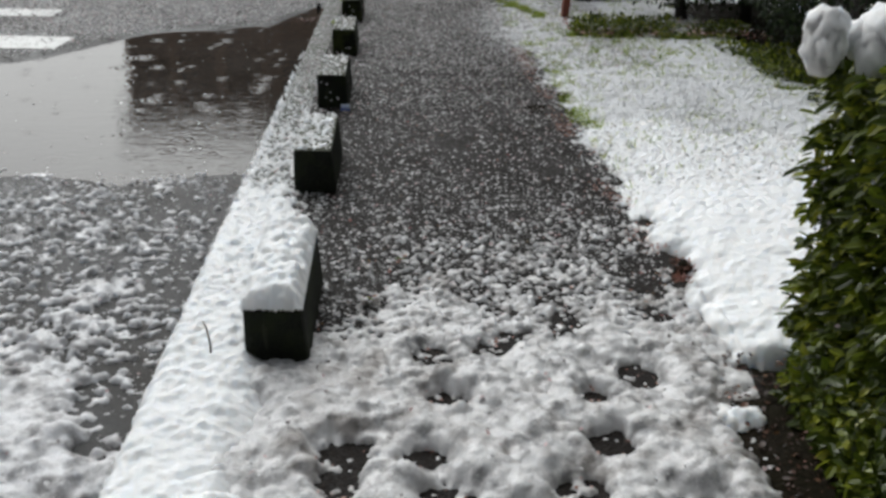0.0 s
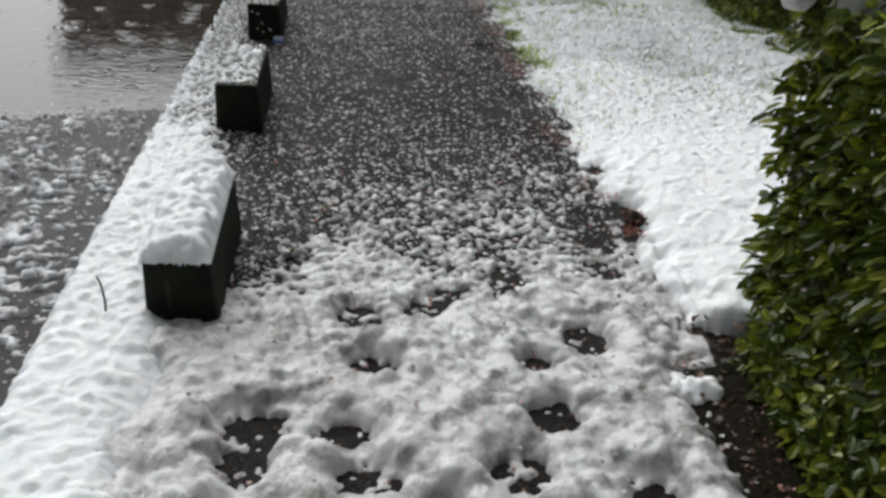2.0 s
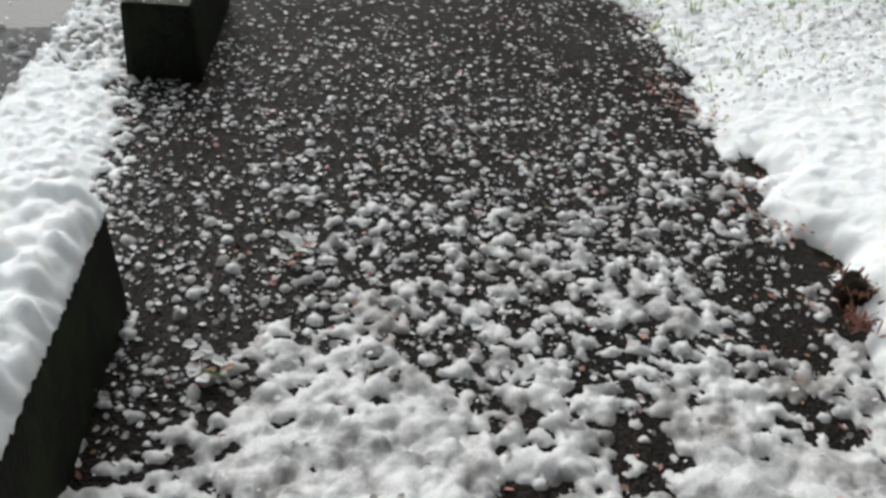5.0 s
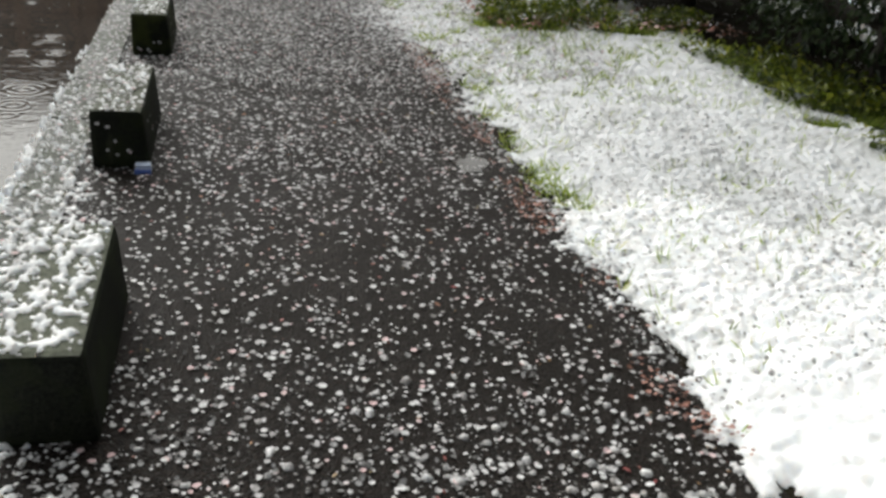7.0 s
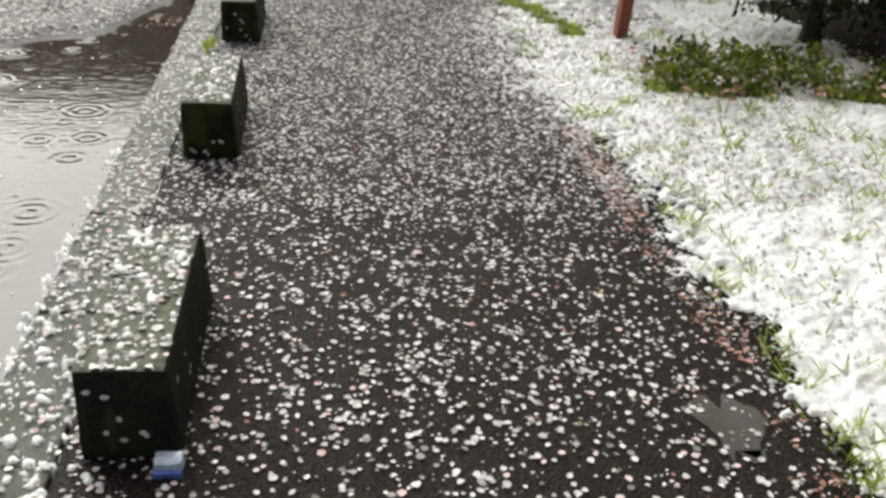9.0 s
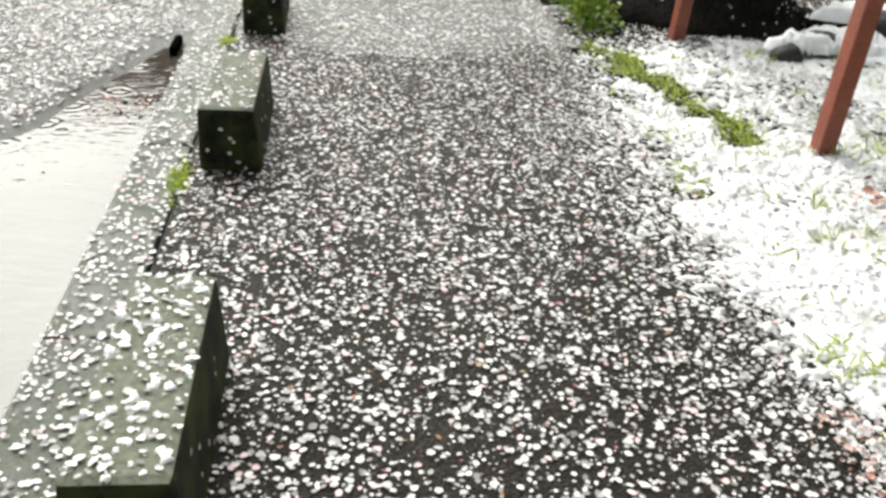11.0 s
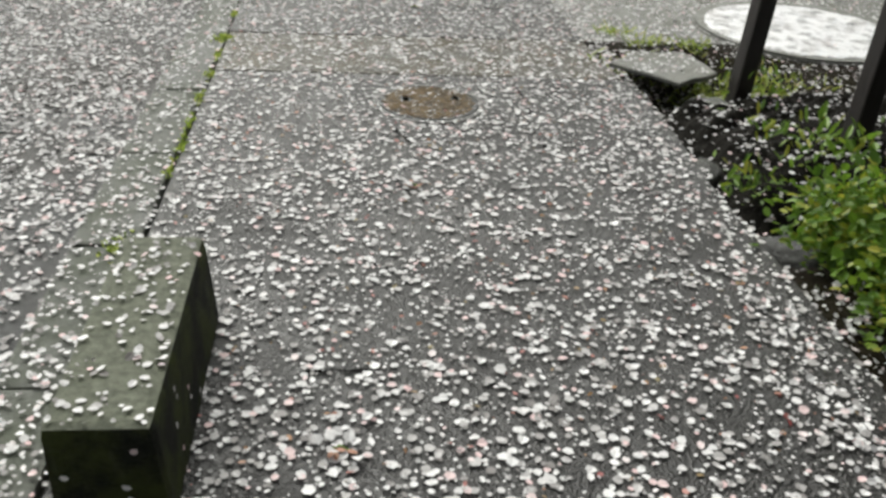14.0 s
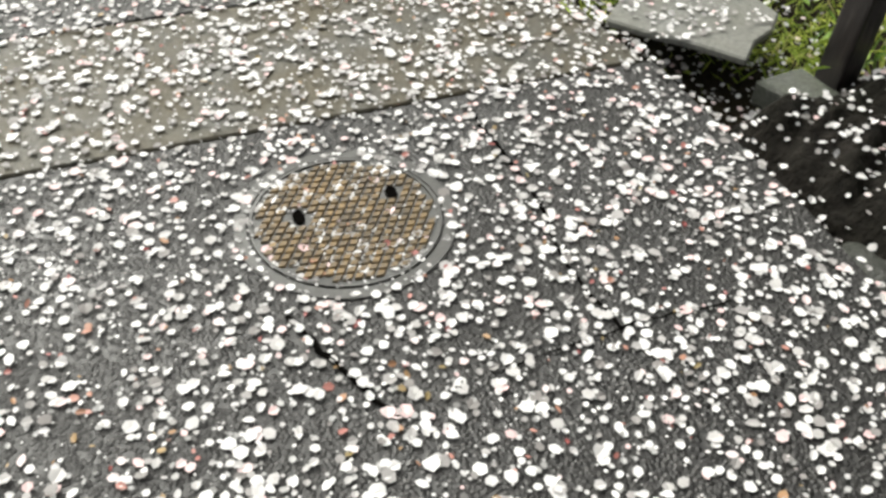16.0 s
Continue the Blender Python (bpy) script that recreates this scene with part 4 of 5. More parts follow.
tufts = [(1.52, 2.17, 0.03, 0.03), (1.81, 2.5, 0.03, 0.03), (1.9, 2.9, 0.04, 0.04), (2.3, 3.2, 0.03, 0.03), (1.75, 1.9, 0.02, 0.02)]
tufts += [(tuft_r.uniform(1.5, 3.2), tuft_r.uniform(1.0, 5.8), 0.03, 0.03) for _ in range(45)]
tufts += [(tuft_r.uniform(1.42, 3.4), tuft_r.uniform(1.5, 7.0), 0.006, 0.006) for _ in range(600)]
tufts += [(tuft_r.uniform(1.45, 3.4), tuft_r.uniform(4.0, 8.2), 0.008, 0.008) for _ in range(170)]
grass_tufts = blades("grass_tufts", tufts, M_GRASS, (0.035, 0.085), 0.0022, 3000, 103, 0.9)
tagged(grass_tufts, "thin grass tufts poking up through the snow", "grass")
moss = blades("joint_weeds", [(-0.228, y, 0.012, 0.07) for y in (9.25, 9.8, 10.0, 10.2, 10.45, 10.7, 10.95, 11.2, 11.6, 12.0)] + [(-0.26, 9.3, 0.05, 0.05), (-0.23, 6.6, 0.03, 0.16), (-0.24, 8.2, 0.03, 0.08), (-0.2, 5.7, 0.02, 0.08), (-0.24, 11.2, 0.04, 0.05)],
              M_GRASS, (0.008, 0.024), 0.0040, 13000, 104, 1.1, flat)
tagged(moss, "bright green weeds growing in the kerb joint", "weeds")

# ---- hedge ----
def leaf_cloud(name, centres, outward, size, width, material, seed, droop=0.35, fold=0.35):
    r0 = np.random.default_rng(seed)
    n = len(centres)
    ax = outward + r0.normal(0, 0.75, (n, 3)) + np.array([0, 0, -droop])
    nor = outward * 0.6 + np.array([0, 0, 1.0]) + r0.normal(0, 0.4, (n, 3))
    L = r0.uniform(size[0], size[1], n)
    return flakes(name, centres, ax, nor, L, L * width, fold, material)


hedge = tagged(new("hedge"), "dense clipped green hedge with narrow leaves and snow on top", "hedge")
n = 15000
hr = np.random.default_rng(110)
hx, hy, hz = hr.uniform(1.58, 2.45, n), hr.uniform(-1.75, 0.0, n), hr.uniform(0.02, 1.0, n)
hz = np.where(hy > -0.45, np.maximum(hz, 0.12 + 0.1 * hr.random(n)), hz)
side = hr.random(n)
hx = np.where(side < 0.55, 1.56 + np.abs(hr.normal(0, 0.07, n)) - 0.09 * hz - 0.08 * (0.45 - np.minimum(hz, 0.45)) * ease(-hy, 0.35, 0.65), hx)
hy = np.where((side > 0.55) & (side < 0.75), -0.02 - np.abs(hr.normal(0, 0.05, n)), hy)
hz = np.where(side > 0.86, 1.0 - np.abs(hr.normal(0, 0.05, n)), hz)
out = np.stack([np.where(side < 0.55, -1.0, hr.normal(0, 0.4, n)), np.where((side > 0.55) & (side < 0.75), 1.0, hr.normal(0, 0.4, n)), np.where(side > 0.86, 0.8, 0.0)], 1)
wob = 0.07 * (fbm(hy * 3 + hz, hz * 3, 1.5, 111) - 0.5)
foliage = new("foliage", leaf_cloud("foliage", np.stack([hx + wob, hy, hz], 1), out, (0.042, 0.082), 0.185, M_HEDGE, 112, 0.5))
foliage.parent = hedge
n = 2400
lx, ly = 1.43 + np.abs(hr.normal(0, 0.09, n)), hr.uniform(-1.75, -0.22, n)
lz = 0.02 + hr.random(n) ** 1.6 * (0.06 + 1.3 * np.clip(lx - 1.36, 0, 0.2))
low = new("low_foliage", leaf_cloud("low_foliage", np.stack([lx - 0.05 * ease(-ly, 0.4, 0.9), ly, lz], 1), np.stack([np.full(n, -0.6), hr.normal(0, 0.5, n), np.full(n, 0.3)], 1), (0.030, 0.055), 0.24, M_HEDGE, 113))
low.parent = hedge
for i in range(11):
    bx, by = 1.68 + 0.11 * (i % 5), -1.65 + 0.15 * i
    part("stem", tube([(bx, by, -0.03), (bx - 0.03, by + 0.02, 0.35), (bx - 0.08, by + 0.03, 0.7), (bx - 0.1, by, 0.92)], (0.018, 0.014, 0.010, 0.006), 6, 0.1, i), M_SHRUBWOOD, hedge)
def snow_lump(x, y, z, rx, ry, rz, seed):
    """A heap of snow: a few rough lobes run together, flat underneath."""
    r0 = random.Random(seed)
    bm = bmesh.new()
    lobes = [(0, 0, 0, 0.78)] + [(r0.uniform(-0.55, 0.55), r0.uniform(-0.5, 0.5), r0.uniform(-0.45, 0.35), r0.uniform(0.38, 0.62)) for _ in range(7)]
    for cx, cy, cz, q in lobes:
        made = bmesh.ops.create_icosphere(bm, subdivisions=3, radius=q)["verts"]
        for v in made:
            k = 1 + 0.30 * noise.noise(v.co * 3 + Vector((seed, cx * 5, 0))) + 0.16 * noise.noise(v.co * 8 + Vector((0, seed, cy))) + 0.07 * noise.noise(v.co * 22)
            p = v.co * k + Vector((cx, cy, cz))
            v.co = Vector((p.x * rx, p.y * ry, max(p.z, -0.75) * rz))
    for f in bm.faces:
        f.smooth = True
    o = part("hedge_snow", bm, M_SNOW)
    o.matrix_basis = pose(x, y, z)
    return tagged(o, "rounded cushion of white snow resting on the hedge", "snow", "snow cushions on the hedge")


for i, (x, y, z, rx, ry, rz) in enumerate(((1.43, -0.10, 1.05, 0.070, 0.08, 0.115), (1.575, -0.11, 1.05, 0.080, 0.09, 0.120), (1.70, -0.14, 1.06, 0.09, 0.10, 0.09), (1.62, -0.08, 0.90, 0.05, 0.045, 0.04), (1.65, -0.45, 1.02, 0.10, 0.11, 0.06), (1.85, -0.4, 1.03, 0.16, 0.2, 0.08), (1.75, -0.95, 1.02, 0.18, 0.22, 0.08), (1.54, -0.70, 0.42, 0.04, 0.04, 0.035))):
    snow_lump(x, y, z, rx, ry, rz, 3.1 * i)
n = 170
speck = np.stack([1.535 + np.abs(hr.normal(0, 0.03, n)), hr.uniform(-1.3, -0.03, n), hr.uniform(0.05, 0.95, n)], 1)
speck[:, 0] -= 0.09 * speck[:, 2]
tagged(new("hedge_petals", flakes("hedge_petals", speck, hr.normal(0, 1, (n, 3)), np.stack([-np.ones(n), hr.normal(0, 0.5, n), np.full(n, 0.7)], 1), hr.uniform(0.008, 0.018, n), 0.005, 0.3, M_PETAL)), "white petals and snow grains caught among hedge leaves", "petals", kind="stuff")


# ---- shrubs behind the verge ----
def shrub(x, y, h, spread, seed):
    s = tagged(new("shrub"), "dark evergreen shrub with a low crooked trunk", "shrub", "evergreen shrubs behind the verge")
    r0 = np.random.default_rng(seed)
    k = r0.uniform(-0.08, 0.08, 6)
    z0 = float(verge_z(np.array(x), np.array(y)))
    part("trunk", tube([(x, y, z0 - 0.05), (x + k[0] * 0.3, y + k[1] * 0.3, 0.12), (x + k[0], y + k[1], 0.32), (x + k[2], y + k[3], 0.6)], (0.085, 0.062, 0.052, 0.04), 9, 0.12, seed), M_SHRUBWOOD, s)
    for i in range(5):
        a = 2 * math.pi * i / 5 + seed
        e = spread * 0.75
        part("limb", tube([(x + k[0], y + k[1], 0.25 + 0.05 * i), (x + math.cos(a) * e * 0.5, y + math.sin(a) * e * 0.5, 0.45), (x + math.cos(a) * e, y + math.sin(a) * e, 0.75)], (0.04, 0.028, 0.014), 6, 0.1, i), M_SHRUBWOOD, s)
    n = 5600
    d = r0.normal(0, 1, (n, 3))
    d /= np.linalg.norm(d, axis=1, keepdims=True)
    rad = r0.uniform(0.45, 1.0, n)[:, None] ** 0.5
    lump = 0.72 + 0.55 * fbm(d[:, 0] * 2 + 5, d[:, 1] * 2 + d[:, 2], 1.6, seed)[:, None]
    c = np.array([x, y, h * 0.55]) + d * rad * lump * np.array([spread, spread, h * 0.5])
    keep = (c[:, 2] > 0.10) & (r0.random(n) < 0.04 + 0.96 * ease(c[:, 2], 0.12, 0.48))
    cr = new("crown", leaf_cloud("crown", c[keep], d[keep], (0.03, 0.06), 0.22, M_SHRUB, seed + 1, 0.5))
    cr.parent = s
    return s


for i, (x, y, h, sp) in enumerate(((3.80, 4.45, 1.25, 0.80), (4.05, 5.50, 1.35, 0.80), (3.25, 6.95, 1.2, 0.62), (3.95, 7.05, 1.3, 0.75), (4.75, 6.3, 1.4, 0.9), (5.0, 4.9, 1.4, 0.9), (4.9, 3.6, 1.3, 0.8), (4.4, 8.1, 1.3, 0.8))):
    shrub(x, y, h, sp, 130 + 3 * i)

# low ground cover under the shrubs
def ground_cover(x0, x1, y0, y1, n, seed):
    r0 = np.random.default_rng(seed)
    x, y = r0.uniform(x0, x1, n), r0.uniform(y0, y1, n)
    ok = fbm(x, y, 3.0, seed) + 0.25 * (1 - np.abs((y - (y0 + y1) / 2) / (y1 - y0)) * 2) > 0.58
    x, y = x[ok], y[ok]
    m = len(x)
    p = np.stack([x, y, verge_z(x, y) + r0.uniform(0.01, 0.12, m)], 1)
    g = r0.normal(0, 0.6, (m, 3))
    g[:, 2] = np.abs(g[:, 2])
    o = new("ground_cover", leaf_cloud("ground_cover", p, g, (0.025, 0.06), 0.24, M_HEDGE, seed + 1, 0.0))
    return tagged(o, "low dark green leafy ground cover under the shrubs", "ground cover", kind="stuff")


ground_cover(1.95, 3.6, 5.65, 6.4, 3600, 190)
ground_cover(3.05, 3.7, 3.2, 5.3, 3200, 193)
strew("petals", 1.95, 3.6, 5.65, 6.4, 420, lambda x, y: x * 0 + 0.8, lambda x, y: verge_z(x, y) + 0.10, M_PETAL, (0.012, 0.022), 0.42, 194, 0.5, "white petals caught in the ground cover", "petals")
strew("leaf_litter", 1.9, 3.7, 5.5, 6.5, 420, lambda x, y: x * 0 + 0.8, lambda x, y: verge_z(x, y) + 0.07, M_LITTER, (0.018, 0.040), 0.34, 195, 0.5, "brown leaves caught in the ground cover", "leaf litter")

# ---- fence along the verge ----
fence = tagged(new("fence"), "low red-brown painted fence with square posts and one rail", "fence")
for y in (6.85, 8.48):
    b = part("post", box_bm(-0.034, 0.034, -0.034, 0.034, -0.08, 0.78, 0.006), M_REDPAINT, fence)
    b.matrix_basis = pose(2.03, y, 0, 0.5, 2.5, 4)
part("rail", box_bm(2.07, 2.12, 6.80, 8.53, 0.665, 0.735, 0.006), M_REDPAINT, fence)
for i, (x, y, tl) in enumerate(((2.07, 10.02, 3.0), (1.88, 10.60, 3.5))):
    o = part("wooden_post", box_bm(-0.036, 0.036, -0.036, 0.036, -0.16, 1.0, 0.008), M_DARKPAINT)
    o.matrix_basis = pose(x, y, 0, 0, tl, 8)
    tagged(o, "dark wet upright wooden post standing at the tree roots", "post", "dark posts by the tree")

# ---- the old tree and its roots ----
tree = tagged(new("cherry_tree"), "old cherry tree with a thick dark wet trunk and roots", "tree")
TX, TY = 2.40, 9.22
trunk_pts, trunk_r = [], []
for i in range(57):
    z = -0.15 + 0.05 * i
    trunk_pts.append((TX + 0.05 * math.sin(z * 1.7), TY + 0.06 * z, z))
    trunk_r.append(0.49 + 0.16 * math.exp(-max(z, 0) / 0.16) - 0.05 * z)
bm = tube(trunk_pts, trunk_r, 72, 0.0, 5)
for v in bm.verts:
    a = math.atan2(v.co.y - TY, v.co.x - TX)
    z = v.co.z
    k = 1 + 0.05 * noise.noise(Vector((math.cos(a) * 2.2, math.sin(a) * 2.2, z * 0.6))) + 0.045 * noise.noise(Vector((math.cos(a) * 9, math.sin(a) * 9, z * 1.6))) + 0.03 * noise.noise(Vector((math.cos(a) * 24, math.sin(a) * 24, z * 5)))
    k += 0.16 * max(0, noise.noise(Vector((math.cos(a) * 1.6 + 4, math.sin(a) * 1.6, 0)))) * math.exp(-max(z, 0) / 0.25)
    v.co.x, v.co.y = TX + (v.co.x - TX) * k, TY + (v.co.y - TY) * k
part("trunk", bm, M_BARK, tree)
ROOTS = [((2.2, 9.5, 0.02), (1.98, 9.78, -0.01), (1.80, 10.0, -0.03), (1.60, 10.22, -0.09), 0.11), ((2.3, 9.7, 0.02), (2.15, 10.1, 0.0), (1.95, 10.35, -0.02), (1.70, 10.52, -0.08), 0.10),
         ((2.8, 9.1, 0.06), (3.05, 8.9, 0.03), (3.3, 8.75, 0.0), (3.6, 8.6, -0.05), 0.12), ((2.6, 8.8, 0.04), (2.75, 8.5, 0.0), (2.85, 8.3, -0.03), (2.9, 8.1, -0.08), 0.09)]


mound = sheet("root_mass", 1.46, 2.45, 9.4, 10.75, 0.013, mound_z, M_BARK)
mound.parent = tree
for i, (a, b, c, d, r) in enumerate(ROOTS):
    part("root", tube([a, b, c, d], (r, r * 0.9, r * 0.7, r * 0.4), 12, 0.22, 20 + i, 0.6), M_BARK, tree)
for i, (dx, dy) in enumerate(((-0.9, 0.5), (0.7, 0.9), (0.3, -1.0))):
    part("limb", tube([(TX, TY + 0.15, 2.3), (TX + dx * 0.4, TY + dy * 0.4, 2.9), (TX + dx * 1.2, TY + dy * 1.2, 3.6), (TX + dx * 2.4, TY + dy * 2.4, 4.3)], (0.26, 0.20, 0.13, 0.05), 12, 0.08, 30 + i), M_BARK, tree)
n = 3500
cr = np.random.default_rng(140)
d = cr.normal(0, 1, (n, 3))
d /= np.linalg.norm(d, axis=1, keepdims=True)
cpos = np.array([TX, TY, 4.5]) + d * (cr.uniform(0.3, 1, n)[:, None] ** 0.4) * np.array([2.6, 2.6, 0.9]) * (0.6 + 0.7 * fbm(d[:, 0] * 3 + 9, d[:, 1] * 3 + d[:, 2], 1.4, 141)[:, None])
crown = new("crown", leaf_cloud("crown", cpos, d, (0.04, 0.08), 0.4, M_PETAL, 142))
crown.parent = tree
# petals stuck to the wet bark
n = 150
th, zz = cr.uniform(3.4, 5.6, n), cr.uniform(0.02, 0.75, n)
rr = 0.49 + 0.16 * np.exp(-zz / 0.16) - 0.05 * zz + 0.012
nn = np.stack([np.cos(th), np.sin(th), np.full(n, 0.15)], 1)
pp = np.stack([TX + 0.05 * np.sin(zz * 1.7) + (rr + 0.02) * np.cos(th), TY + 0.06 * zz + (rr + 0.02) * np.sin(th), zz], 1)
tagged(new("petals", flakes("petals", pp, np.cross(nn, cr.normal(0, 1, (n, 3))), nn, cr.uniform(0.014, 0.022, n), 0.007, 0.2, M_PETAL)), "white petals stuck to the wet dark bark", "petals", kind="stuff")

# the weedy plant between trunk and pavement
plant = tagged(new("weed_bush"), "fresh green leafy weeds growing between tree and pavement", "plant")
n = 2300
pr = np.random.default_rng(150)
g = pr.normal(0, 1, (n, 3))
cen = np.array([[1.66, 8.95, 0.11], [1.72, 9.20, 0.16], [1.66, 8.78, 0.05], [1.65, 9.30, 0.08]])[pr.integers(0, 4, n)]
c = cen + g * np.array([0.050, 0.085, 0.065])
c[:, 2] = np.maximum(c[:, 2], -0.03)
lv = new("leaves", leaf_cloud("leaves", c, np.stack([g[:, 0] - 0.3, g[:, 1] - 0.3, np.abs(g[:, 2])], 1) * 0.5, (0.02, 0.042), 0.3, M_WEED, 151, 0.1))
lv.parent = plant
for i in range(14):
    x, y = 1.62 + 0.02 * (i % 7), 8.70 + 0.055 * i
    part("stalk", tube([(x, y, -0.10), (x + 0.02, y + 0.01, 0.05), (x + 0.05 * math.sin(i), y + 0.05 * math.cos(i), 0.19)], (0.005, 0.004, 0.002), 5, 0, i), M_WEED, plant)
fern = tagged(new("root_sprouts"), "yellow green sprouts growing over the dark roots", "plant")
n = 260
g = pr.normal(0, 1, (n, 3))
c = np.array([[1.62, 9.75, 0.0], [1.78, 9.95, 0.1], [1.9, 9.8, 0.12], [1.98, 10.65, 0.03]])[pr.integers(0, 4, n)] + g * np.array([0.07, 0.09, 0.03])
lv = new("leaves", leaf_cloud("leaves", c, np.abs(g) * 0.4, (0.03, 0.065), 0.14, M_WEED, 152, 0.0))
lv.parent = fern


# ---- stones and slabs ----
def rock(x, y, z, sx, sy, sz, seed, label):
    bm = bmesh.new()
    bmesh.ops.create_icosphere(bm, subdivisions=3, radius=1)
    for v in bm.verts:
        k = 1 + 0.35 * noise.noise(v.co * 1.3 + Vector((seed, 0, 0))) + 0.12 * noise.noise(v.co * 4 + Vector((0, seed, 0)))
        v.co = Vector((v.co.x * sx * k, v.co.y * sy * k, v.co.z * sz * k))
    for f in bm.faces:
        f.smooth = True
    ob = part("rock", bm, M_ROCK)
    ob.matrix_basis = pose(x, y, z, 0, 0, seed * 37)
    return tagged(ob, label, "rock", "dark stones round the tree")


rock(2.48, 8.12, 0.06, 0.10, 0.07, 0.06, 1, "dark wet stone half covered by snow")
rock(2.75, 8.35, 0.06, 0.16, 0.10, 0.08, 2, "dark wet stone half covered by snow")
rock(2.14, 8.42, 0.02, 0.09, 0.05, 0.035, 3, "small dark stone at the fence post foot")
rock(1.58, 10.05, -0.12, 0.09, 0.12, 0.06, 4, "dark wet stone at the pavement edge")
rock(3.3, 8.6, 0.10, 0.22, 0.12, 0.10, 5, "dark wet stone half covered by snow")
rock(1.64, 9.45, -0.10, 0.07, 0.12, 0.05, 6, "dark wet stone at the pavement edge")
for i, (x, y, z, a, b, t) in enumerate(((2.60, 8.22, 0.09, 0.22, 0.10, 0.05), (3.2, 8.75, 0.13, 0.35, 0.12, 0.06), (2.95, 8.45, 0.05, 0.3, 0.25, 0.06))):
    cap = clumps("stone_snow", x - a, x + a, y - b, y + b, 0.011, 1500, (0.010, 0.026), lambda X, Y: 1 - ease(np.hypot((X - x) / a, (Y - y) / b), 0.7, 1.0),
                 lambda X, Y: t * (1 - ease(np.hypot((X - x) / a, (Y - y) / b), 0.4, 1.0)) - 0.003, lambda X, Y: X * 0 + z, M_SNOW, 160 + i)
    tagged(cap, "white snow lying over the stones by the tree", "snow")
slab = part("broken_slab", prism_bm([(1.43, 10.99), (1.50, 10.90), (1.57, 10.83), (1.66, 10.71), (1.73, 10.78), (1.81, 10.82), (1.88, 10.89), (1.87, 11.03), (1.83, 11.22), (1.70, 11.19), (1.58, 11.20), (1.52, 11.08)], 0.0, 0.022, 0.005), M_SLAB)
slab.matrix_basis = Matrix.Translation((1.62, 11.14, -0.012)) @ pose(0, 0, 0.0, -2.0, 1.0, 0) @ Matrix.Translation((-1.62, -11.18, 0.0))
tagged(slab, "grey broken concrete slab lifted by the tree roots", "slab")
slab2 = part("broken_slab", prism_bm([(1.69, 10.66), (1.75, 10.52), (1.86, 10.54), (1.84, 10.68)], -0.10, -0.030, 0.008), M_KERB)
tagged(slab2, "small grey broken concrete slab beside the dark post", "slab")
strew("petals", 1.50, 1.84, 10.80, 11.16, 1700, lambda x, y: x * 0 + 1.0, lambda x, y: 0.0125 + 0.035 * (11.14 - y), M_PETAL, (0.014, 0.022), 0.42, 171, 0.25, "white petals lying on the broken slab", "petals")
bm = bmesh.new()
bmesh.ops.create_cone(bm, cap_ends=True, segments=40, radius1=0.56, radius2=0.56, depth=0.10)
bmesh.ops.bevel(bm, geom=[e for e in bm.edges if e.is_boundary or len(e.link_faces) == 2 and abs(e.calc_face_angle(0)) > 1], offset=0.012, segments=2, affect="EDGES")
disc = part("round_slab", bm, M_SLAB)
disc.matrix_basis = pose(2.62, 11.64, -0.045)
tagged(disc, "round pale concrete slab covered with thin snow", "slab")
snow_disc = clumps("thin_snow", 2.04, 3.16, 11.06, 12.18, 0.010, 3000, (0.004, 0.010), lambda x, y: 0.35 * (1 - ease(np.hypot(x - 2.6, y - 11.62), 0.48, 0.54)),
                   lambda x, y: (0.0058 + 0.004 * (fbm(x, y, 14, 172) - 0.5)) * (1 - ease(np.hypot(x - 2.6, y - 11.62), 0.46, 0.54)) - 0.001, lambda x, y: x * 0 + 0.006, M_ROADSLUSH, 170)
tagged(snow_disc, "thin white snow on the round slab", "snow")

# ---- manhole ----
MX, MY, MR = 0.612, 10.445, 0.212
manhole = tagged(new("manhole"), "rusty round cast-iron manhole cover with a diamond tread", "manhole cover")


def ring_bm(r0, r1, z0, z1, sides=56):
    bm = bmesh.new()
    rows = [[bm.verts.new((MX + r * math.cos(2 * math.pi * k / sides), MY + r * math.sin(2 * math.pi * k / sides), z)) for k in range(sides)] for r, z in ((r0, z0), (r0, z1), (r1, z1), (r1, z0))]
    for a, b in zip(rows, rows[1:] + rows[:1]):
        for k in range(sides):
            bm.faces.new((a[k], a[(k + 1) % sides], b[(k + 1) % sides], b[k]))
    bmesh.ops.recalc_face_normals(bm, faces=bm.faces)
    return bm


def disc_bm(r, z0, z1, sides=56):
    return prism_bm([(MX + r * math.cos(2 * math.pi * k / sides), MY + r * math.sin(2 * math.pi * k / sides)) for k in range(sides)], z0, z1)


part("frame_ring", ring_bm(0.189, MR, -0.02, 0.003), M_IRON, manhole, "grey iron frame ring")
part("cover", disc_bm(0.184, -0.02, 0.001), M_IRON, manhole)
part("rim", ring_bm(0.178, 0.184, -0.01, 0.005), M_IRON, manhole)
# raised diamond tread
bm = bmesh.new()
ca, sa = math.cos(radians(24)), math.sin(radians(24))
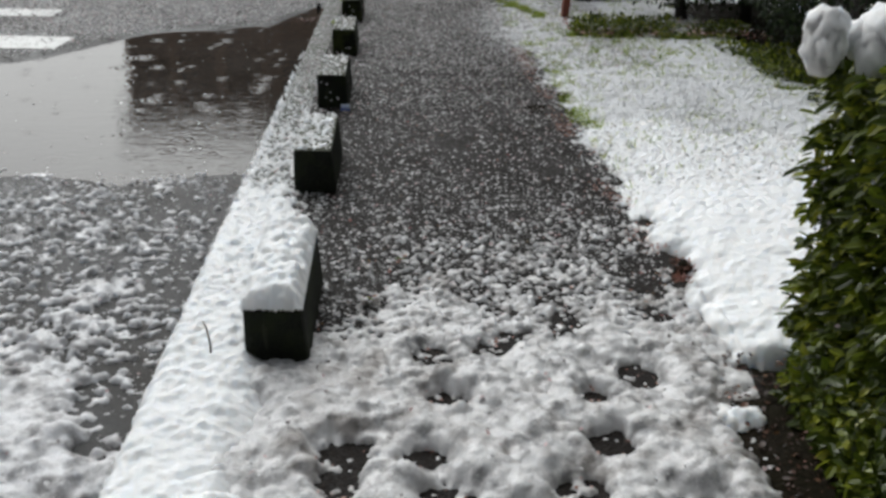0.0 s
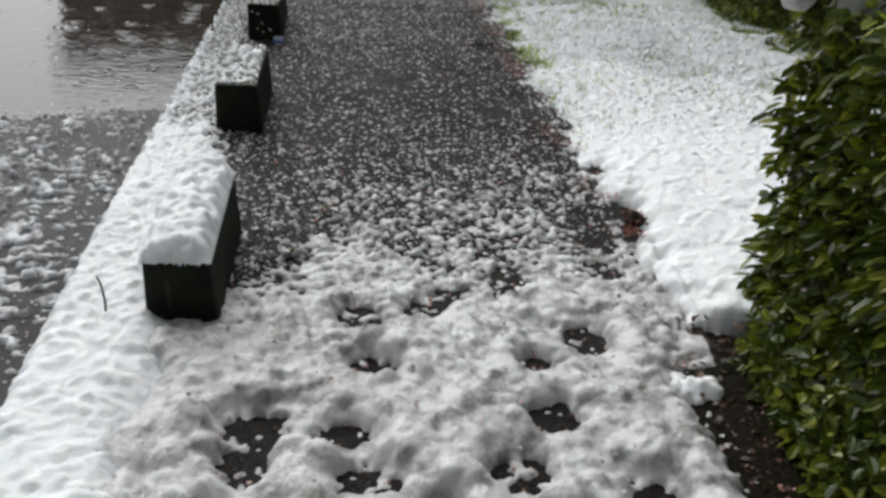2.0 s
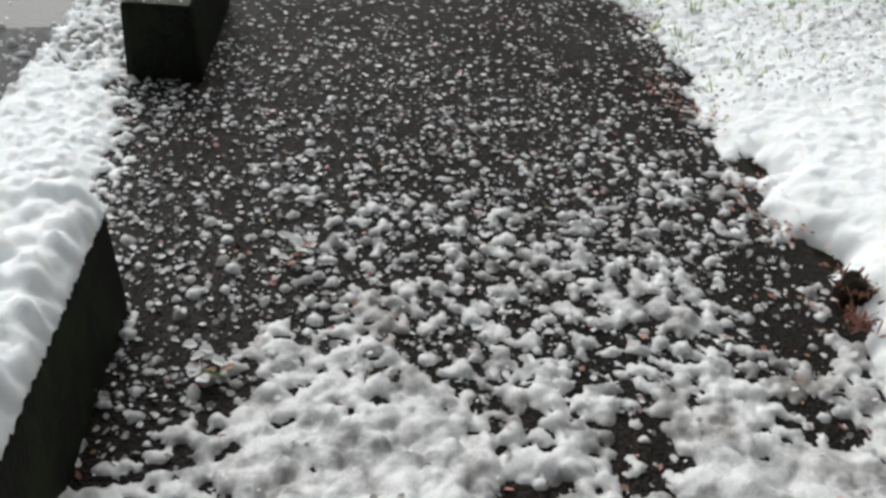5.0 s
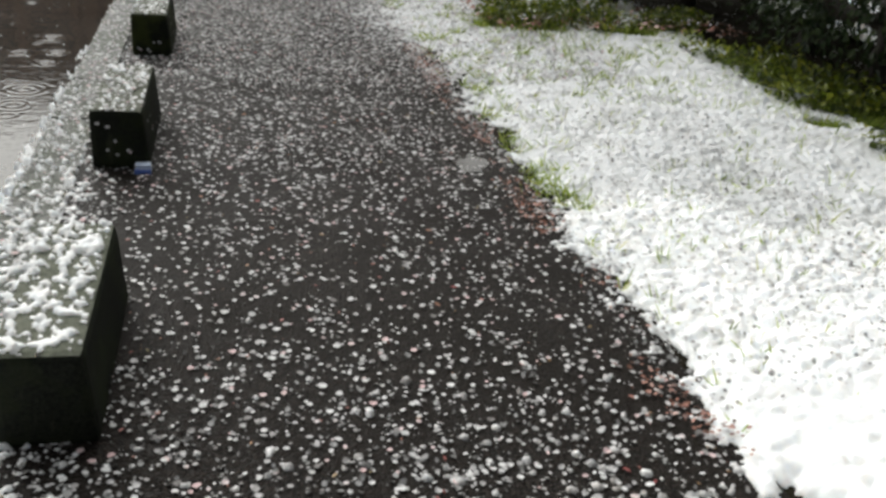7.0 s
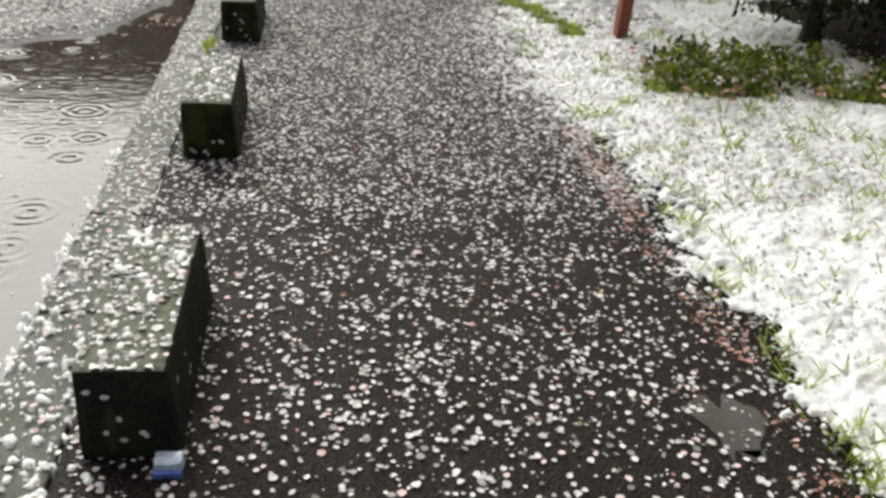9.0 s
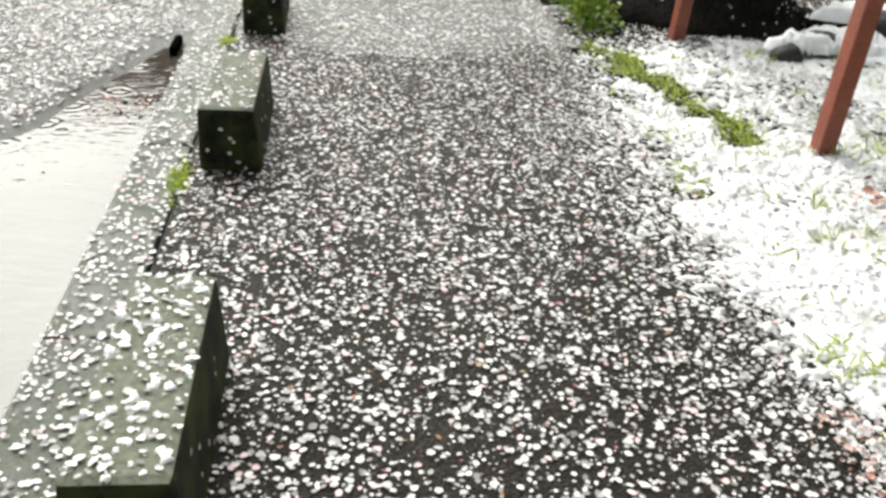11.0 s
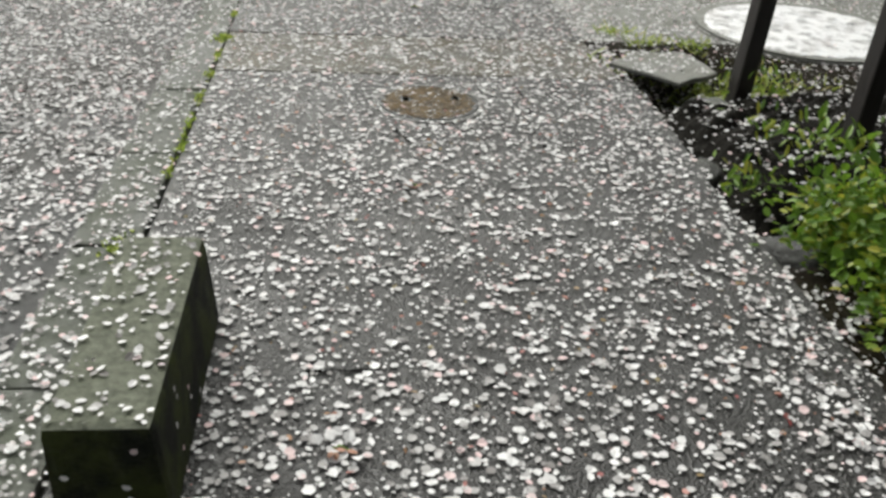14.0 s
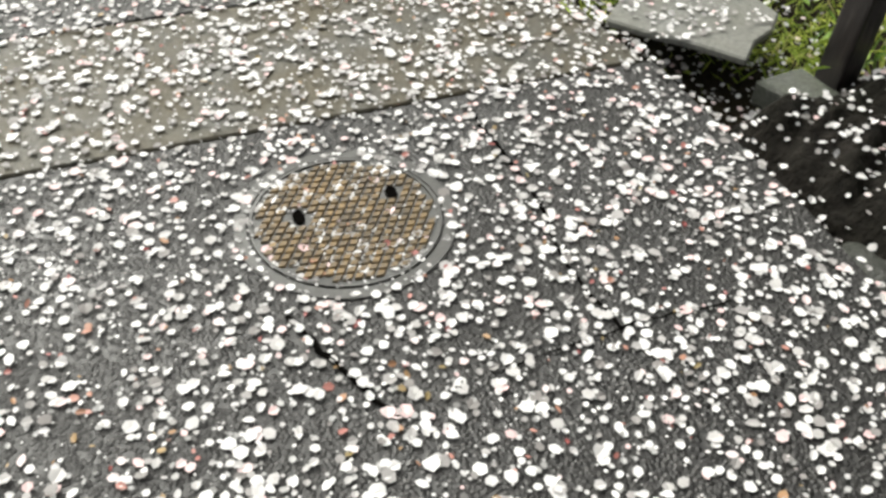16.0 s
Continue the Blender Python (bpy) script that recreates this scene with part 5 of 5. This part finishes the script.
for i in range(-12, 13):
    for j in range(-12, 13):
        u, v = (i + j) * 0.0165, (i - j) * 0.0105
        x, y = u * ca - v * sa, u * sa + v * ca
        if math.hypot(x, y) > 0.168 or min(math.hypot(x + 0.085, y - 0.03), math.hypot(x - 0.105, y - 0.045)) < 0.024:
            continue
        q = [(0.0135, 0), (0, 0.0085), (-0.0135, 0), (0, -0.0085)]
        lo = [bm.verts.new((MX + x + (a * ca - b * sa), MY + y + (a * sa + b * ca), 0.0005)) for a, b in q]
        hi = [bm.verts.new((MX + x + 0.8 * (a * ca - b * sa), MY + y + 0.8 * (a * sa + b * ca), 0.0060)) for a, b in q]
        bm.faces.new(hi)
        for k in range(4):
            bm.faces.new((lo[k], lo[(k + 1) % 4], hi[(k + 1) % 4], hi[k]))
bmesh.ops.recalc_face_normals(bm, faces=bm.faces)
part("tread", bm, M_RUST, manhole, "rusty raised diamond tread")
for hx_, hy_ in ((-0.085, 0.03), (0.105, 0.045)):
    part("lifting_hole", prism_bm([(MX + hx_ + 0.012 * math.cos(k), MY + hy_ + 0.020 * math.sin(k)) for k in np.linspace(0, 2 * math.pi, 13)[:-1]], 0.0, 0.0068), M_DEEP, manhole, "black lifting hole")

# ---- small things ----
M_BLUE, _n, _l, _b = mat("blue_printed_film", 0.3)
_l.new(ramp(_n, _l, noise_tex(_n, _l, 40, 3), [(0.4, (0.05, 0.10, 0.42)), (0.6, (0.12, 0.20, 0.55))]), _b.inputs["Base Color"])
M_WHITEFILM, _n, _l, _b = mat("pale_film", 0.3)
_l.new(ramp(_n, _l, noise_tex(_n, _l, 60, 3), [(0.3, (0.45, 0.55, 0.75)), (0.7, (0.75, 0.8, 0.88))]), _b.inputs["Base Color"])
packet = tagged(new("packet"), "small crumpled white and blue plastic packet on the ground", "packet")
def crumple(bm):
    bmesh.ops.subdivide_edges(bm, edges=list(bm.edges), cuts=3, use_grid_fill=True)
    for v in bm.verts:
        v.co.z += 0.006 * noise.noise(v.co * 60)
        v.co.x += 0.004 * noise.noise(v.co * 45 + Vector((4, 0, 0)))
part("film", box_bm(-0.030, 0.022, 3.222, 3.262, 0.0, 0.030, 0, crumple), M_WHITEFILM, packet)
part("print", box_bm(-0.031, 0.023, 3.212, 3.223, 0.0, 0.013, 0, crumple), M_BLUE, packet, "blue printed edge")

twig = tagged(part("twig", tube([(-0.275, -0.03, 0.03), (-0.28, 0.0, 0.085), (-0.292, 0.02, 0.13), (-0.30, 0.015, 0.155)], (0.004, 0.0035, 0.003, 0.002), 6, 0.1, 3), M_SHRUBWOOD), "thin dark twig standing up out of the kerb snow", "twig")


def blossom(x, y, z, seed):
    """A fallen blossom cluster: petals round red-green stalks."""
    o = tagged(new("blossom_cluster"), "fallen white blossom with green stalk and orange bracts", "blossom")
    r0 = np.random.default_rng(seed)
    n = 9
    a = r0.uniform(0, 2 * math.pi, n)
    ax = np.stack([np.cos(a), np.sin(a), r0.uniform(0.1, 0.5, n)], 1)
    p = np.stack([x + r0.normal(0, 0.022, n), y + r0.normal(0, 0.022, n), z + r0.uniform(0.004, 0.014, n)], 1)
    for k in range(n):
        q = new("petal", flakes("petal", p[k:k + 1], ax[k:k + 1], np.array([[0, 0, 1.0]]), 0.026, 0.012, 0.3, M_PETAL))
        q.parent = o
    n = 4
    a = r0.uniform(0, 2 * math.pi, n)
    ax = np.stack([np.cos(a), np.sin(a), r0.uniform(0.0, 0.3, n)], 1)
    p = np.stack([x + r0.normal(0, 0.016, n), y - 0.02 + r0.normal(0, 0.012, n), np.full(n, z + 0.006)], 1)
    for k in range(n):
        q = new("bract", flakes("bract", p[k:k + 1], ax[k:k + 1], np.array([[0, 0, 1.0]]), 0.026, 0.006, 0.2, M_CALYX))
        q.parent = o
    part("stalk", tube([(x - 0.02, y - 0.02, z + 0.004), (x, y - 0.015, z + 0.01), (x + 0.025, y - 0.025, z + 0.004)], (0.0025, 0.003, 0.002), 5, 0, seed), M_WEED, o)


for i, (x, y) in enumerate(((0.508, 9.72), (0.19, 0.46), (0.31, 0.82), (0.30, 8.53), (0.64, 11.85), (0.02, 8.25))):
    blossom(x, y, 0.022 if y < 1 else 0.0, 200 + i)
clod = rock(1.42, 0.72, 0.025, 0.035, 0.045, 0.035, 9, "mossy clod of earth between slush and snow")
clod.data.materials[0] = M_SOIL
tagged(blades("moss_tuft", [(1.42, 0.71, 0.045, 0.05), (1.37, 0.60, 0.04, 0.04)], M_LITTER, (0.012, 0.035), 0.003, 14000, 205, 1.0, lambda x, y: x * 0 + 0.035), "brown moss and grass stubs on a clod", "moss")
for i, (x0, x1, y0, y1) in enumerate(((-4.6, -2.60, 5.72, 6.30), (-5.2, -3.22, 7.45, 7.95))):
    s = sheet("road_marking", x0, x1, y0, y1, 0.06, lambda x, y: np.maximum(road_z(x, y), WATER_Z) + 0.005, M_LINE)
    tagged(s, kind="structure")

# ---- the house beyond the corner, whose front the puddle mirrors ----
def house(x0, x1, y0, y1, h, storeys, bays):
    o = tagged(new("house"), "brown house with dark roof seen mirrored in the puddle", "house")
    part("wall", box_bm(x0, x1, y0, y1, -0.34, h, 0.03), M_WALL, o)
    part("roof", box_bm(x0 - 0.4, x1 + 0.4, y0 - 0.4, y1 + 0.4, h, h + 0.35, 0.05), M_ROOF, o)
    for s in range(storeys):
        for k in range(bays):
            cx = x0 + (x1 - x0) * (k + 0.5) / bays
            z = 1.1 + s * 2.7
            w = part("window", box_bm(cx - 0.55, cx + 0.55, y0 - 0.05, y0 + 0.03, z, z + 1.1, 0.01), M_DARKPAINT, o)
            part("pane", box_bm(cx - 0.47, cx + 0.47, y0 - 0.056, y0 - 0.045, z + 0.08, z + 1.02, 0.004), M_ROOF, w)
    return o


# dark trees and houses close the place; the trees are added to block low sky
def tree_mass(x0, x1, y0, y1, h, n, seed):
    r0 = np.random.default_rng(seed)
    c = np.stack([r0.uniform(x0, x1, n), r0.uniform(y0, y1, n), h * r0.random(n) ** 0.8], 1)
    c[:, 2] *= 0.6 + 0.7 * fbm(c[:, 0], c[:, 1], 0.35, seed)
    g = r0.normal(0, 1, (n, 3))
    o = new("sky_block_trees", leaf_cloud("sky_block_trees", c, g / np.linalg.norm(g, axis=1, keepdims=True), (0.25, 0.55), 0.3, M_SHRUB, seed + 1))
    return tagged(o, "dark evergreen trees added round the place to block low sky light", "trees", kind="stuff")


tree_mass(7.0, 9.5, -8, 22, 6.0, 9000, 180)
# never in view behind the start, keeps sky light off faces turned that way
tree_mass(-12.0, 9.0, -12.0, -9.0, 7.0, 9000, 183)
house(-7.6, -3.4, 26.0, 34.0, 5.9, 2, 3)
house(-3.35, 6.0, 26.3, 34.0, 7.4, 2, 5)
